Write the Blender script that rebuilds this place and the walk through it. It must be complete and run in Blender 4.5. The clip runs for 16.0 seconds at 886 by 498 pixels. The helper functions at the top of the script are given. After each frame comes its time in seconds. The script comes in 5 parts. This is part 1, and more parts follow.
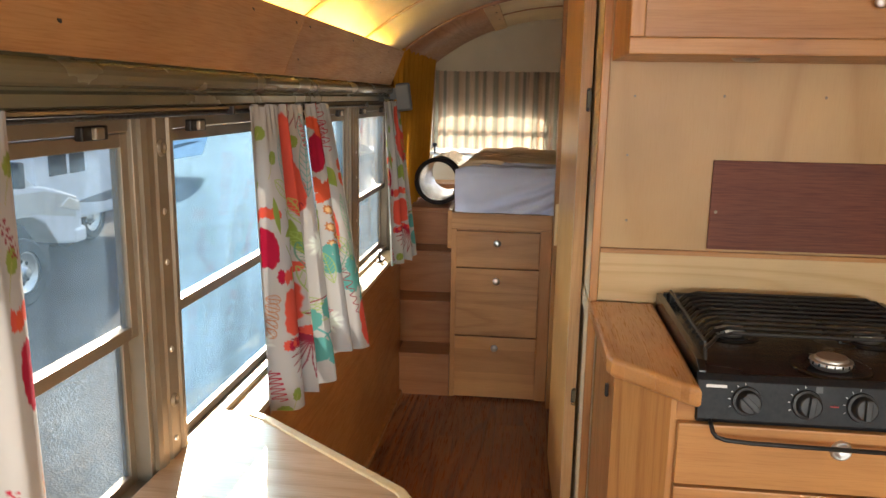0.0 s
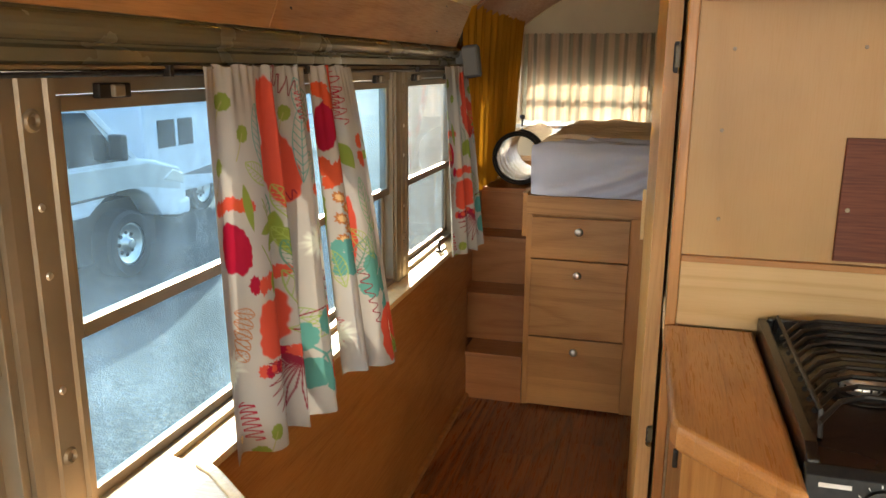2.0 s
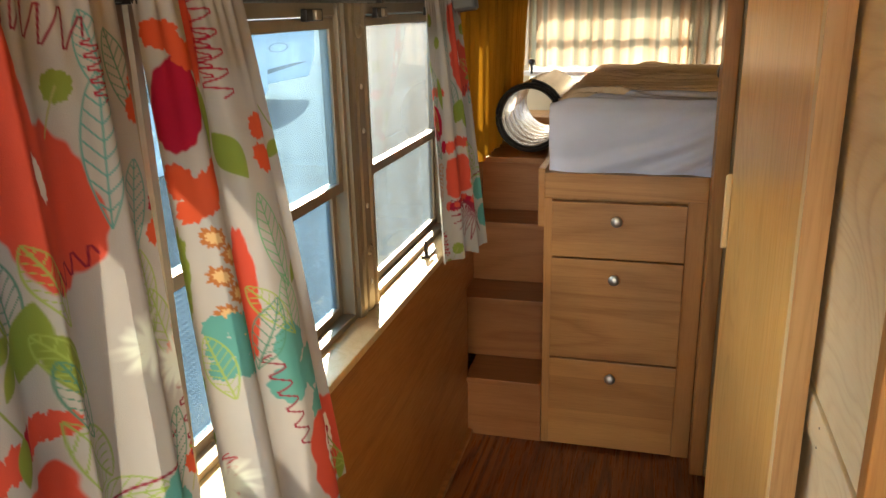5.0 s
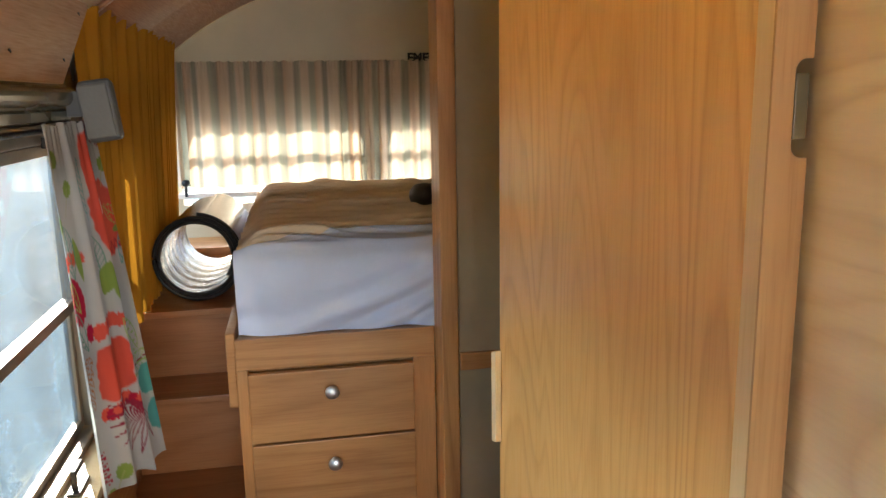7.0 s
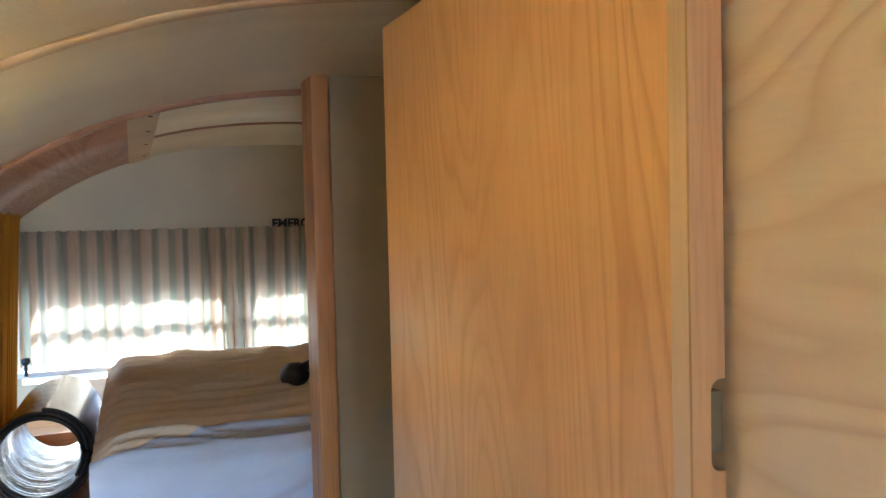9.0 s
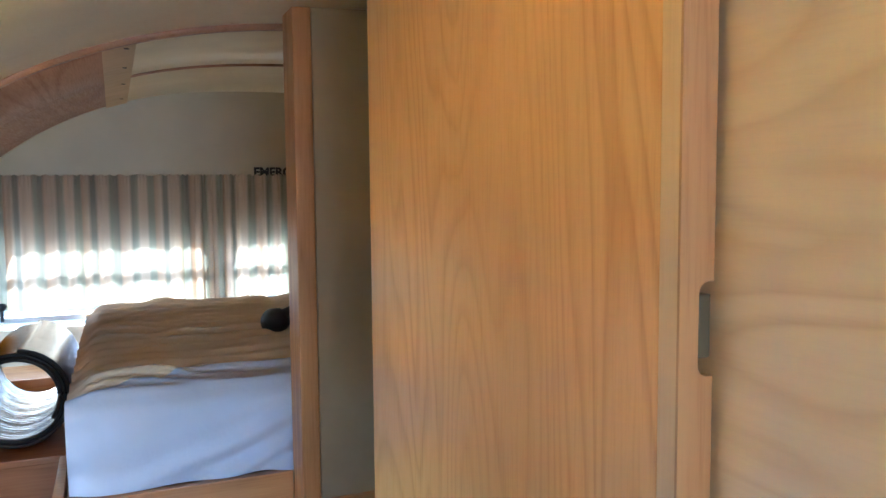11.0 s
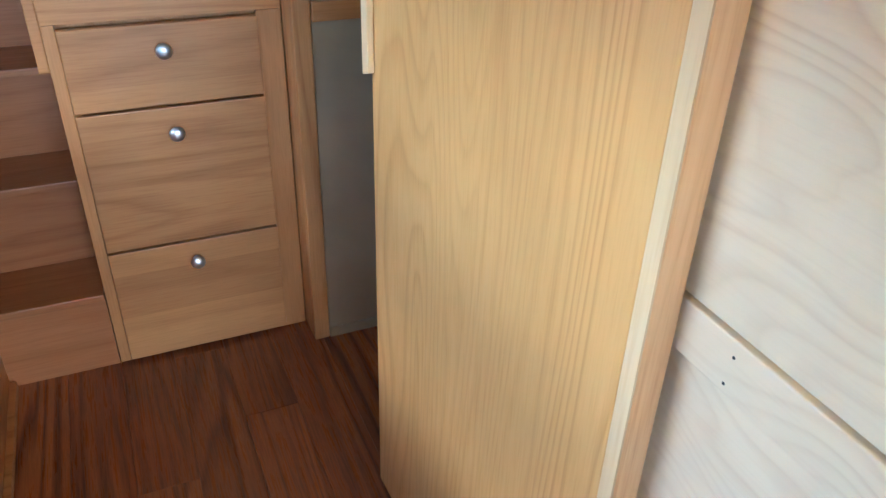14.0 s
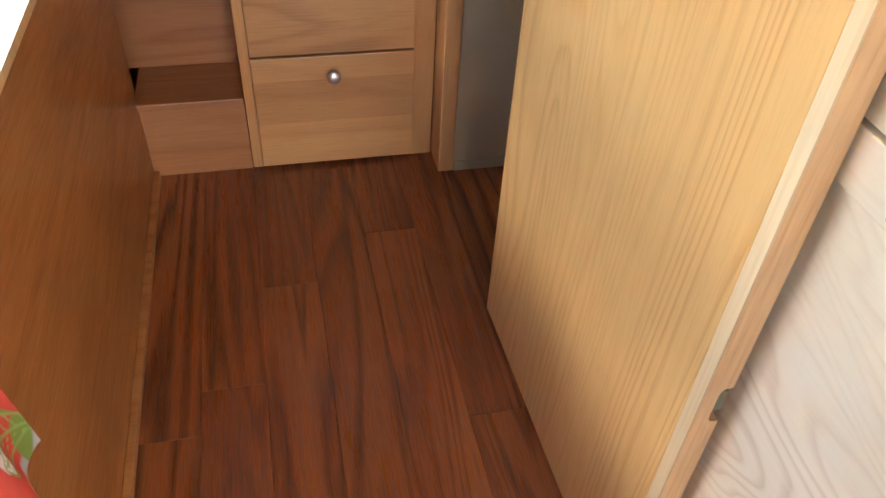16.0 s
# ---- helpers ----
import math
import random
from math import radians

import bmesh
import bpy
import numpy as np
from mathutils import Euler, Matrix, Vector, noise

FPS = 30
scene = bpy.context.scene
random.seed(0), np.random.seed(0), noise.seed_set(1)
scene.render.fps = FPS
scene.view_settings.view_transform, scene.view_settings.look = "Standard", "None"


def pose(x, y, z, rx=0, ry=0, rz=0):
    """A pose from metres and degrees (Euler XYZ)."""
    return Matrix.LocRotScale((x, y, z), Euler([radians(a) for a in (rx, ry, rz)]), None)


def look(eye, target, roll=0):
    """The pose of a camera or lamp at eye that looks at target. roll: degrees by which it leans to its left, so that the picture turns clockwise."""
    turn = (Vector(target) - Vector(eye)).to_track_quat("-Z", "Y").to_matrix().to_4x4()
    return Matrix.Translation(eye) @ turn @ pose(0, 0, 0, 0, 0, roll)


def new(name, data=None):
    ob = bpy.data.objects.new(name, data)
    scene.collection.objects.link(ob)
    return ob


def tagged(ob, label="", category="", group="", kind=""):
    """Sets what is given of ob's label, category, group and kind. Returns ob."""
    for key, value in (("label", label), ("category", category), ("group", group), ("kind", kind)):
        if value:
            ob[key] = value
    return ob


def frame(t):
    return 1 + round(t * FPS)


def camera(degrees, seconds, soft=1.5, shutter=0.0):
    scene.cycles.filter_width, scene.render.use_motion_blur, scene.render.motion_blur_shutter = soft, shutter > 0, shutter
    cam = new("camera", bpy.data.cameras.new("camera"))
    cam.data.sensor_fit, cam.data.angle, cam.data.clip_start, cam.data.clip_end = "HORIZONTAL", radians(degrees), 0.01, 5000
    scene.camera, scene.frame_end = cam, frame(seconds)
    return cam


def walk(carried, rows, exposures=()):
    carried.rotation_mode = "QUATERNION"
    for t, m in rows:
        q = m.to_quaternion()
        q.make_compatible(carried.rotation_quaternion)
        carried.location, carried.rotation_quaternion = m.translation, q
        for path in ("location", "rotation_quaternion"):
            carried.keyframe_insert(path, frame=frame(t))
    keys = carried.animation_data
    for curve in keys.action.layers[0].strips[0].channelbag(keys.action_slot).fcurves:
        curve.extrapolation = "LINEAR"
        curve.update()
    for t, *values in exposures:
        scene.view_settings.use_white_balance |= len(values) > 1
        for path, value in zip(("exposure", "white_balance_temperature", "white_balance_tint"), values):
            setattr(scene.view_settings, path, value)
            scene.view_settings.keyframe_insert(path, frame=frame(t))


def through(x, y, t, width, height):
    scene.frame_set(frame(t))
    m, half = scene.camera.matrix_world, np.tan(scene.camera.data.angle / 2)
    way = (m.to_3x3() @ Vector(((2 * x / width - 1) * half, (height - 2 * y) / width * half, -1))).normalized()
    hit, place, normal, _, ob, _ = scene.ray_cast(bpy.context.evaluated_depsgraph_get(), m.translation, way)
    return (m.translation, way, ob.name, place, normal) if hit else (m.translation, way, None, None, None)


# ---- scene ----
cam = camera(59.7, 16.0)
PATH = [
    (0, (0.097, 0.151, 1.419), (-0.121, 2.101, 1.03), 1.0),
    (0.5, (0.131, 0.242, 1.421), (-0.139, 2.183, 1.022), 1.0),
    (1, (0.169, 0.37, 1.409), (-0.173, 2.297, 0.998), 0.9),
    (1.5, (0.212, 0.467, 1.404), (-0.21, 2.373, 0.971), 0.7),
    (2, (0.217, 0.623, 1.393), (-0.291, 2.501, 0.932), 0.4),
    (2.5, (0.201, 0.79, 1.397), (-0.395, 2.634, 0.901), 0.6),
    (3, (0.193, 0.91, 1.392), (-0.483, 2.716, 0.86), 0.7),
    (3.2, (0.189, 0.977, 1.386), (-0.516, 2.767, 0.84), 0.5),
    (5.3, (0.019, 1.493, 1.36), (-0.397, 3.356, 0.761), -1.9),
    (5.5, (0, 1.542, 1.358), (-0.327, 3.425, 0.769), -1.9),
    (6, (-0.033, 1.701, 1.356), (-0.118, 3.625, 0.818), -1.5),
    (6.5, (-0.062, 1.855, 1.379), (0.085, 3.794, 0.909), -1.2),
    (7, (-0.105, 1.914, 1.428), (0.267, 3.84, 1.04), -1.0),
    (7.5, (-0.138, 1.945, 1.479), (0.408, 3.845, 1.176), -1.1),
    (8, (-0.141, 1.953, 1.524), (0.513, 3.831, 1.318), -1.1),
    (8.5, (-0.149, 1.947, 1.561), (0.57, 3.81, 1.457), -1.2),
    (8.7, (-0.15, 1.951, 1.572), (0.583, 3.81, 1.503), -1.4),
    (10.8, (-0.139, 1.969, 1.546), (0.641, 3.808, 1.455), -0.9),
    (11, (-0.139, 1.977, 1.52), (0.641, 3.811, 1.359), -0.5),
    (11.5, (-0.141, 1.998, 1.465), (0.654, 3.803, 1.132), 0.4),
    (12, (-0.136, 2.01, 1.404), (0.657, 3.778, 0.91), 0.8),
    (12.5, (-0.145, 2.021, 1.361), (0.645, 3.74, 0.712), 1.3),
    (13, (-0.147, 2.019, 1.32), (0.623, 3.685, 0.525), 1.5),
    (13.5, (-0.149, 2.015, 1.28), (0.594, 3.622, 0.349), 1.8),
    (14, (-0.148, 2.008, 1.25), (0.557, 3.558, 0.201), 1.9),
    (14.5, (-0.15, 1.999, 1.226), (0.516, 3.492, 0.073), 2.4),
    (15, (-0.156, 1.991, 1.207), (0.446, 3.436, -0.038), 2.8),
    (15.5, (-0.164, 1.988, 1.189), (0.354, 3.401, -0.128), 2.9),
    (16, (-0.176, 1.989, 1.191), (0.199, 3.427, -0.148), 3.6),
]
EXPOSURES = [(0.0, 2.4, 6700, 9), (3.2, 2.4, 8000, 7), (5.5, 2.55, 7300, 6), (7.0, 2.8, 6100, 4), (8.5, 2.95, 5000, 1),
             (11.0, 3.05, 4600, 1), (12.5, 3.2, 4050, -2), (14.0, 3.35, 4700, 3), (16.0, 3.5, 5600, 9)]
walk(cam, [(t, look(eye, target, roll)) for t, eye, target, roll in PATH], EXPOSURES)

# ---- world, sun and daylight ----
SUN_FROM = Vector((-0.33, 0.94, 0.52)).normalized()
world = bpy.data.worlds.new("world")
scene.world = world
world.use_nodes = True
_wn = world.node_tree.nodes
_bg = next(n for n in _wn if n.type == "BACKGROUND")
_sky = _wn.new("ShaderNodeTexSky")
_sky.sky_type, _sky.sun_disc = "NISHITA", False
_sky.sun_elevation = math.asin(SUN_FROM.z)
_sky.sun_rotation = math.atan2(SUN_FROM.x, SUN_FROM.y)
_sky.air_density, _sky.dust_density = 1.0, 2.5
world.node_tree.links.new(_sky.outputs[0], _bg.inputs[0])
_bg.inputs[1].default_value = 0.15

sun = new("sun", bpy.data.lights.new("sun", "SUN"))
sun.data.energy, sun.data.angle, sun.data.color = 4.8, radians(0.5), (1.0, 0.93, 0.82)
sun.matrix_world = look((0, 0, 8), Vector((0, 0, 8)) - SUN_FROM)


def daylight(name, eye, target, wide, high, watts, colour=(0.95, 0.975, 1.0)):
    """An area lamp in place of sky light, at or beyond an opening."""
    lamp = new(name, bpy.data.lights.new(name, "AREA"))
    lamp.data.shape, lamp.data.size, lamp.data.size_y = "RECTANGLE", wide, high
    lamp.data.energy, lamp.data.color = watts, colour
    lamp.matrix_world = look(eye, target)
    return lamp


daylight("windshield_light", (0.55, -3.7, 1.35), (0.45, 2.0, 1.1), 1.7, 0.75, 12.0)
for _y in (-2.9, -2.1, -1.3, -0.5):
    daylight("side_window_light", (1.56, _y, 1.05), (0.0, _y + 0.5, 0.9), 0.62, 0.55, 1.2)
    daylight("side_window_light", (-0.5, _y, 1.05), (1.0, _y + 0.9, 0.9), 0.62, 0.55, 0.9)
# Unseen lamp outside the windows, added to brighten the hall wall and door.
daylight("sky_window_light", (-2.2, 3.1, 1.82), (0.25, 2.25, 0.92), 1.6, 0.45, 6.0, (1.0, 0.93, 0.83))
for _x, _w in ((-0.19, 0.68), (0.58, 0.66), (1.27, 0.54)):
    daylight("rear_window_light", (_x, 5.135, 1.17), (_x, 4.0, 1.12), _w, 0.29, 0.38, (1.0, 0.98, 0.95))

# ---- materials ----


def material(name):
    m = bpy.data.materials.new(name)
    m.use_nodes = True
    nt = m.node_tree
    b = next(n for n in nt.nodes if n.type == "BSDF_PRINCIPLED")
    return m, nt, b


def node(nt, kind, **sets):
    n = nt.nodes.new(kind)
    for k, v in sets.items():
        n.inputs[k.replace("_", " ")].default_value = v
    return n


def ramp(nt, fac, stops):
    r = nt.nodes.new("ShaderNodeValToRGB")
    e = r.color_ramp.elements
    while len(e) < len(stops):
        e.new(0.5)
    for el, (p, c) in zip(e, stops):
        el.position, el.color = p, (*c, 1)
    nt.links.new(fac, r.inputs[0])
    return r.outputs[0]


def mixed(nt, fac, a, b, blend="MIX"):
    m = nt.nodes.new("ShaderNodeMix")
    m.data_type, m.blend_type = "RGBA", blend
    for sock, v in ((m.inputs[0], fac), (m.inputs[6], a), (m.inputs[7], b)):
        if isinstance(v, bpy.types.NodeSocket):
            nt.links.new(v, sock)
        else:
            sock.default_value = v if not isinstance(v, tuple) else (*v, 1)
    return m.outputs[2]


def coords(nt, scale, shift=True, kind="Object"):
    """Object coordinates, scaled, moved at random from object to object."""
    tc = nt.nodes.new("ShaderNodeTexCoord")
    mp = nt.nodes.new("ShaderNodeMapping")
    mp.inputs["Scale"].default_value = scale
    nt.links.new(tc.outputs[kind], mp.inputs["Vector"])
    if shift:
        oi = nt.nodes.new("ShaderNodeObjectInfo")
        mu = nt.nodes.new("ShaderNodeVectorMath")
        mu.operation = "SCALE"
        mu.inputs[0].default_value = (17.0, 31.0, 23.0)
        nt.links.new(oi.outputs["Random"], mu.inputs["Scale"])
        nt.links.new(mu.outputs[0], mp.inputs["Location"])
    return mp.outputs[0]


def bump(nt, bsdf, height, strength, distance=0.002):
    bn = node(nt, "ShaderNodeBump", Strength=strength, Distance=distance)
    nt.links.new(height, bn.inputs["Height"])
    nt.links.new(bn.outputs[0], bsdf.inputs["Normal"])


def wood(name, light, mid, dark, grain="z", figure=1.0, rough=0.42, coat=0.15, size=1.0, streak=0.5, boards=0.0, across=2, along=0.9):
    """Sawn wood or veneer: growth rings that come and go, fine pores, blotches, and glued boards of uneven tone."""
    m, nt, b = material(name)
    k = {"x": (along, 9, 9), "y": (9, along, 9), "z": (9, 9, along)}[grain]
    v = coords(nt, tuple(c * size for c in k))

    def calc(op, a, x):
        n = nt.nodes.new("ShaderNodeMath")
        n.operation = op
        nt.links.new(a, n.inputs[0])
        if isinstance(x, bpy.types.NodeSocket):
            nt.links.new(x, n.inputs[1])
        else:
            n.inputs[1].default_value = x
        return n.outputs[0]

    fig = node(nt, "ShaderNodeTexNoise", Scale=1.0, Detail=1.6, Roughness=0.4, Distortion=0.5)
    nt.links.new(v, fig.inputs["Vector"])
    ring = calc("FRACT", calc("MULTIPLY", fig.outputs[0], 13.0 * figure), 0.0)
    fine = node(nt, "ShaderNodeTexNoise", Scale=26.0 / size ** 0.5, Detail=4.0, Roughness=0.6)
    nt.links.new(coords(nt, tuple(c if c == 9 else 0.35 for c in k)), fine.inputs["Vector"])
    blot = node(nt, "ShaderNodeTexNoise", Scale=2.6, Detail=3.0)
    nt.links.new(coords(nt, (1, 1, 1)), blot.inputs["Vector"])
    c1 = ramp(nt, ring, [(0.0, mid), (0.12, light), (0.5, light), (0.88, dark), (1.0, mid)])
    come = node(nt, "ShaderNodeTexNoise", Scale=0.9, Detail=1.0)
    nt.links.new(v, come.inputs["Vector"])
    c1 = mixed(nt, ramp(nt, come.outputs[0], [(0.35, (0.25,) * 3), (0.62, (1, 1, 1))]), mid, c1)
    c2 = ramp(nt, fine.outputs[0], [(0.34, dark), (0.5, mid), (0.7, light)])
    c3 = mixed(nt, streak, c1, c2)
    tone = ramp(nt, blot.outputs[0], [(0.3, (0.80, 0.77, 0.74)), (0.7, (1.1, 1.1, 1.1))])
    col = mixed(nt, 0.85, c3, tone, "MULTIPLY")
    oi = nt.nodes.new("ShaderNodeObjectInfo")
    each = ramp(nt, oi.outputs["Random"], [(0.0, (0.88, 0.86, 0.84)), (1.0, (1.07, 1.07, 1.07))])
    col = mixed(nt, 0.7, col, each, "MULTIPLY")
    if boards:
        tc = nt.nodes.new("ShaderNodeTexCoord")
        sx = nt.nodes.new("ShaderNodeSeparateXYZ")
        nt.links.new(tc.outputs["Object"], sx.inputs[0])
        nb = calc("FLOOR", calc("ADD", calc("MULTIPLY", sx.outputs[across], 1.0 / boards), calc("MULTIPLY", oi.outputs["Random"], 9.3)), 0.0)
        wn = nt.nodes.new("ShaderNodeTexWhiteNoise")
        wn.noise_dimensions = "1D"
        nt.links.new(calc("ADD", nb, oi.outputs["Random"]), wn.inputs["W"])
        col = mixed(nt, 0.8, col, ramp(nt, wn.outputs[0], [(0.0, (0.80, 0.73, 0.66)), (0.5, (0.97, 0.95, 0.92)), (1.0, (1.12, 1.12, 1.10))]), "MULTIPLY")
    nt.links.new(col, b.inputs["Base Color"])
    rr = ramp(nt, fine.outputs[0], [(0.3, (rough + 0.14,) * 3), (0.7, (rough - 0.06,) * 3)])
    nt.links.new(rr, b.inputs["Roughness"])
    b.inputs["Coat Weight"].default_value, b.inputs["Coat Roughness"].default_value = coat, 0.25
    bump(nt, b, fine.outputs[0], 0.10, 0.001)
    return m


def paint(name, colour, rough=0.5, metal=0.0, mottling=0.12, scale=6.0, relief=0.05, coat=0.0, wear=None):
    m, nt, b = material(name)
    v = coords(nt, (1, 1, 1))
    big = node(nt, "ShaderNodeTexNoise", Scale=scale, Detail=4.0)
    nt.links.new(v, big.inputs["Vector"])
    small = node(nt, "ShaderNodeTexNoise", Scale=scale * 22, Detail=3.0)
    nt.links.new(v, small.inputs["Vector"])
    lo = tuple(c * (1 - mottling) for c in colour)
    hi = tuple(min(1.0, c * (1 + mottling)) for c in colour)
    col = ramp(nt, big.outputs[0], [(0.3, lo), (0.7, hi)])
    if wear:
        spot = ramp(nt, small.outputs[0], [(0.62, (0, 0, 0)), (0.72, (1, 1, 1))])
        col = mixed(nt, spot, col, wear)
    nt.links.new(col, b.inputs["Base Color"])
    nt.links.new(ramp(nt, (small if relief else big).outputs[0], [(0.3, (rough * 0.85,) * 3), (0.7, (min(1, rough * 1.15),) * 3)]), b.inputs["Roughness"])
    b.inputs["Metallic"].default_value, b.inputs["Coat Weight"].default_value = metal, coat
    if relief:
        bump(nt, b, small.outputs[0], relief, 0.001)
    return m


def cloth(name, colour, through=0.35, weave=900.0, stripes=None, attribute="", crease=0.0):
    """Woven cloth that lets light through."""
    m, nt, b = material(name)
    v = coords(nt, (1, 1, 1), shift=False)
    n1 = node(nt, "ShaderNodeTexNoise", Scale=5.0, Detail=4.0)
    nt.links.new(v, n1.inputs["Vector"])
    if attribute:
        at = nt.nodes.new("ShaderNodeVertexColor")
        at.layer_name = attribute
        base = at.outputs[0]
    elif stripes:
        uv = coords(nt, (1, 1, 1), shift=False, kind="UV")
        sx = nt.nodes.new("ShaderNodeSeparateXYZ")
        nt.links.new(uv, sx.inputs[0])
        n = nt.nodes.new("ShaderNodeMath")
        n.operation = "FRACT"
        nt.links.new(sx.outputs[0], n.inputs[0])
        base = ramp(nt, n.outputs[0], stripes)
    else:
        base = None
    tone = ramp(nt, n1.outputs[0], [(0.3, (0.86, 0.86, 0.86)), (0.7, (1.06, 1.06, 1.06))])
    col = mixed(nt, 0.8, base if base else colour, tone, "MULTIPLY")
    nt.links.new(col, b.inputs["Base Color"])
    b.inputs["Roughness"].default_value = 0.85
    b.inputs["Specular IOR Level"].default_value = 0.15
    n2 = node(nt, "ShaderNodeTexNoise", Scale=weave, Detail=1.0)
    nt.links.new(v, n2.inputs["Vector"])
    n3 = node(nt, "ShaderNodeTexNoise", Scale=38.0, Detail=3.0, Distortion=0.8)
    nt.links.new(v, n3.inputs["Vector"])
    add = nt.nodes.new("ShaderNodeMath")
    add.operation = "MULTIPLY_ADD"
    add.inputs[1].default_value = crease
    nt.links.new(n3.outputs[0], add.inputs[0])
    nt.links.new(n2.outputs[0], add.inputs[2])
    bump(nt, b, add.outputs[0], 0.25, 0.0015)
    if through:
        tr = nt.nodes.new("ShaderNodeBsdfTranslucent")
        nt.links.new(col, tr.inputs[0])
        mx = nt.nodes.new("ShaderNodeMixShader")
        mx.inputs[0].default_value = through
        nt.links.new(b.outputs[0], mx.inputs[1])
        nt.links.new(tr.outputs[0], mx.inputs[2])
        out = next(n for n in nt.nodes if n.type == "OUTPUT_MATERIAL")
        nt.links.new(mx.outputs[0], out.inputs[0])
    return m


def pane_glass(name, tint, gloss=0.08, dirt=0.06, ribs=0.0, drops=0.0):
    """Thin window glass: tinted, with dried drops and, where ribbed, fine level lines."""
    m, nt, b = material(name)
    nt.nodes.remove(b)
    out = next(n for n in nt.nodes if n.type == "OUTPUT_MATERIAL")
    tp = nt.nodes.new("ShaderNodeBsdfTransparent")
    tp.inputs[0].default_value = (*tint, 1)
    gl = nt.nodes.new("ShaderNodeBsdfGlossy")
    gl.inputs["Roughness"].default_value = 0.03
    lw = nt.nodes.new("ShaderNodeLayerWeight")
    lw.inputs[0].default_value = 0.5
    fr = nt.nodes.new("ShaderNodeMath")
    fr.operation = "POWER"
    fr.inputs[1].default_value = 6.0
    nt.links.new(lw.outputs["Facing"], fr.inputs[0])
    m1 = nt.nodes.new("ShaderNodeMixShader")
    nt.links.new(fr.outputs[0], m1.inputs[0])
    nt.links.new(tp.outputs[0], m1.inputs[1])
    nt.links.new(gl.outputs[0], m1.inputs[2])
    v = coords(nt, (1, 1, 1), shift=False)
    film = nt.nodes.new("ShaderNodeBsdfTranslucent")
    film.inputs[0].default_value = (0.52, 0.77, 1.0, 1)
    smear = node(nt, "ShaderNodeTexNoise", Scale=3.0, Detail=4.0)
    nt.links.new(coords(nt, (1, 2.5, 0.9), shift=False), smear.inputs["Vector"])
    f = ramp(nt, smear.outputs[0], [(0.35, (dirt * 0.4,) * 3), (0.75, (dirt * 1.8,) * 3)])
    if drops:
        vo = node(nt, "ShaderNodeTexVoronoi", Scale=240.0)
        nt.links.new(v, vo.inputs["Vector"])
        few = node(nt, "ShaderNodeTexNoise", Scale=9.0, Detail=2.0)
        nt.links.new(v, few.inputs["Vector"])
        sp = ramp(nt, vo.outputs["Distance"], [(0.0, (1, 1, 1)), (0.16, (1, 1, 1)), (0.24, (0, 0, 0))])
        wh = ramp(nt, few.outputs[0], [(0.42, (0, 0, 0)), (0.62, (drops,) * 3)])
        f = mixed(nt, 1.0, f, mixed(nt, 1.0, sp, wh, "MULTIPLY"), "ADD")
    if ribs:
        wv = node(nt, "ShaderNodeTexWave", Scale=36.0, Distortion=0.4)
        wv.bands_direction = "Z"
        nt.links.new(v, wv.inputs["Vector"])
        f = mixed(nt, 1.0, f, ramp(nt, wv.outputs[0], [(0.3, (0, 0, 0)), (0.8, (ribs,) * 3)]), "ADD")
    m2 = nt.nodes.new("ShaderNodeMixShader")
    nt.links.new(f, m2.inputs[0])
    nt.links.new(m1.outputs[0], m2.inputs[1])
    nt.links.new(film.outputs[0], m2.inputs[2])
    nt.links.new(m2.outputs[0], out.inputs[0])
    return m


AL = ((0.57, 0.29, 0.10), (0.50, 0.24, 0.078), (0.36, 0.15, 0.043))
ALDER = wood("alder_level_grain", *AL, "x", 0.7, 0.4, 0.15, 0.6, 0.35, 0.115, 2)
ALDER_UP = wood("alder_upright_grain", *AL, "z", 0.7, 0.4, 0.15, 0.6, 0.35)
STAIR = wood("stair_wood", (0.48, 0.215, 0.078), (0.42, 0.17, 0.057), (0.32, 0.12, 0.037), "x", 0.7, 0.36, 0.15, 0.7, 0.4, 0.09, 1)
DOOR_WOOD = wood("door_veneer", (0.80, 0.49, 0.170), (0.775, 0.455, 0.148), (0.63, 0.325, 0.095), "z", 2.4, 0.36, 0.2, 0.5, 0.3, along=1.1)
EDGE_BAND = wood("edge_banding", (0.64, 0.41, 0.20), (0.60, 0.37, 0.172), (0.46, 0.26, 0.105), "z", 1.2, along=0.5)
EDGE_WOOD = wood("pale_edging", (0.84, 0.66, 0.37), (0.80, 0.61, 0.33), (0.72, 0.52, 0.26), "z", 0.5, 0.42)
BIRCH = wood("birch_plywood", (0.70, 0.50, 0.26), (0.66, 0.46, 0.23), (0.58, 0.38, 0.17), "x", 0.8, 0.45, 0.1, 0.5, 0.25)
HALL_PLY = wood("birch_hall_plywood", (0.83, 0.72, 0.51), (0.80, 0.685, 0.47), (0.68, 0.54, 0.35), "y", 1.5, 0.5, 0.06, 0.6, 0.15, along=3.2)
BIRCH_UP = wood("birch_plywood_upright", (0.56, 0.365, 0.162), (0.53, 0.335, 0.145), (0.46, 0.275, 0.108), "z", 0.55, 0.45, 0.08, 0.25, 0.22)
WALL_PLY = wood("honey_plywood", (0.48, 0.205, 0.055), (0.43, 0.175, 0.045), (0.33, 0.12, 0.028), "y", 0.9, 0.35, 0.2, 0.5)
VALANCE_PLY = wood("valance_plywood", (0.50, 0.265, 0.105), (0.45, 0.225, 0.085), (0.34, 0.155, 0.052), "y", 0.7, 0.42, 0.1, 0.5)
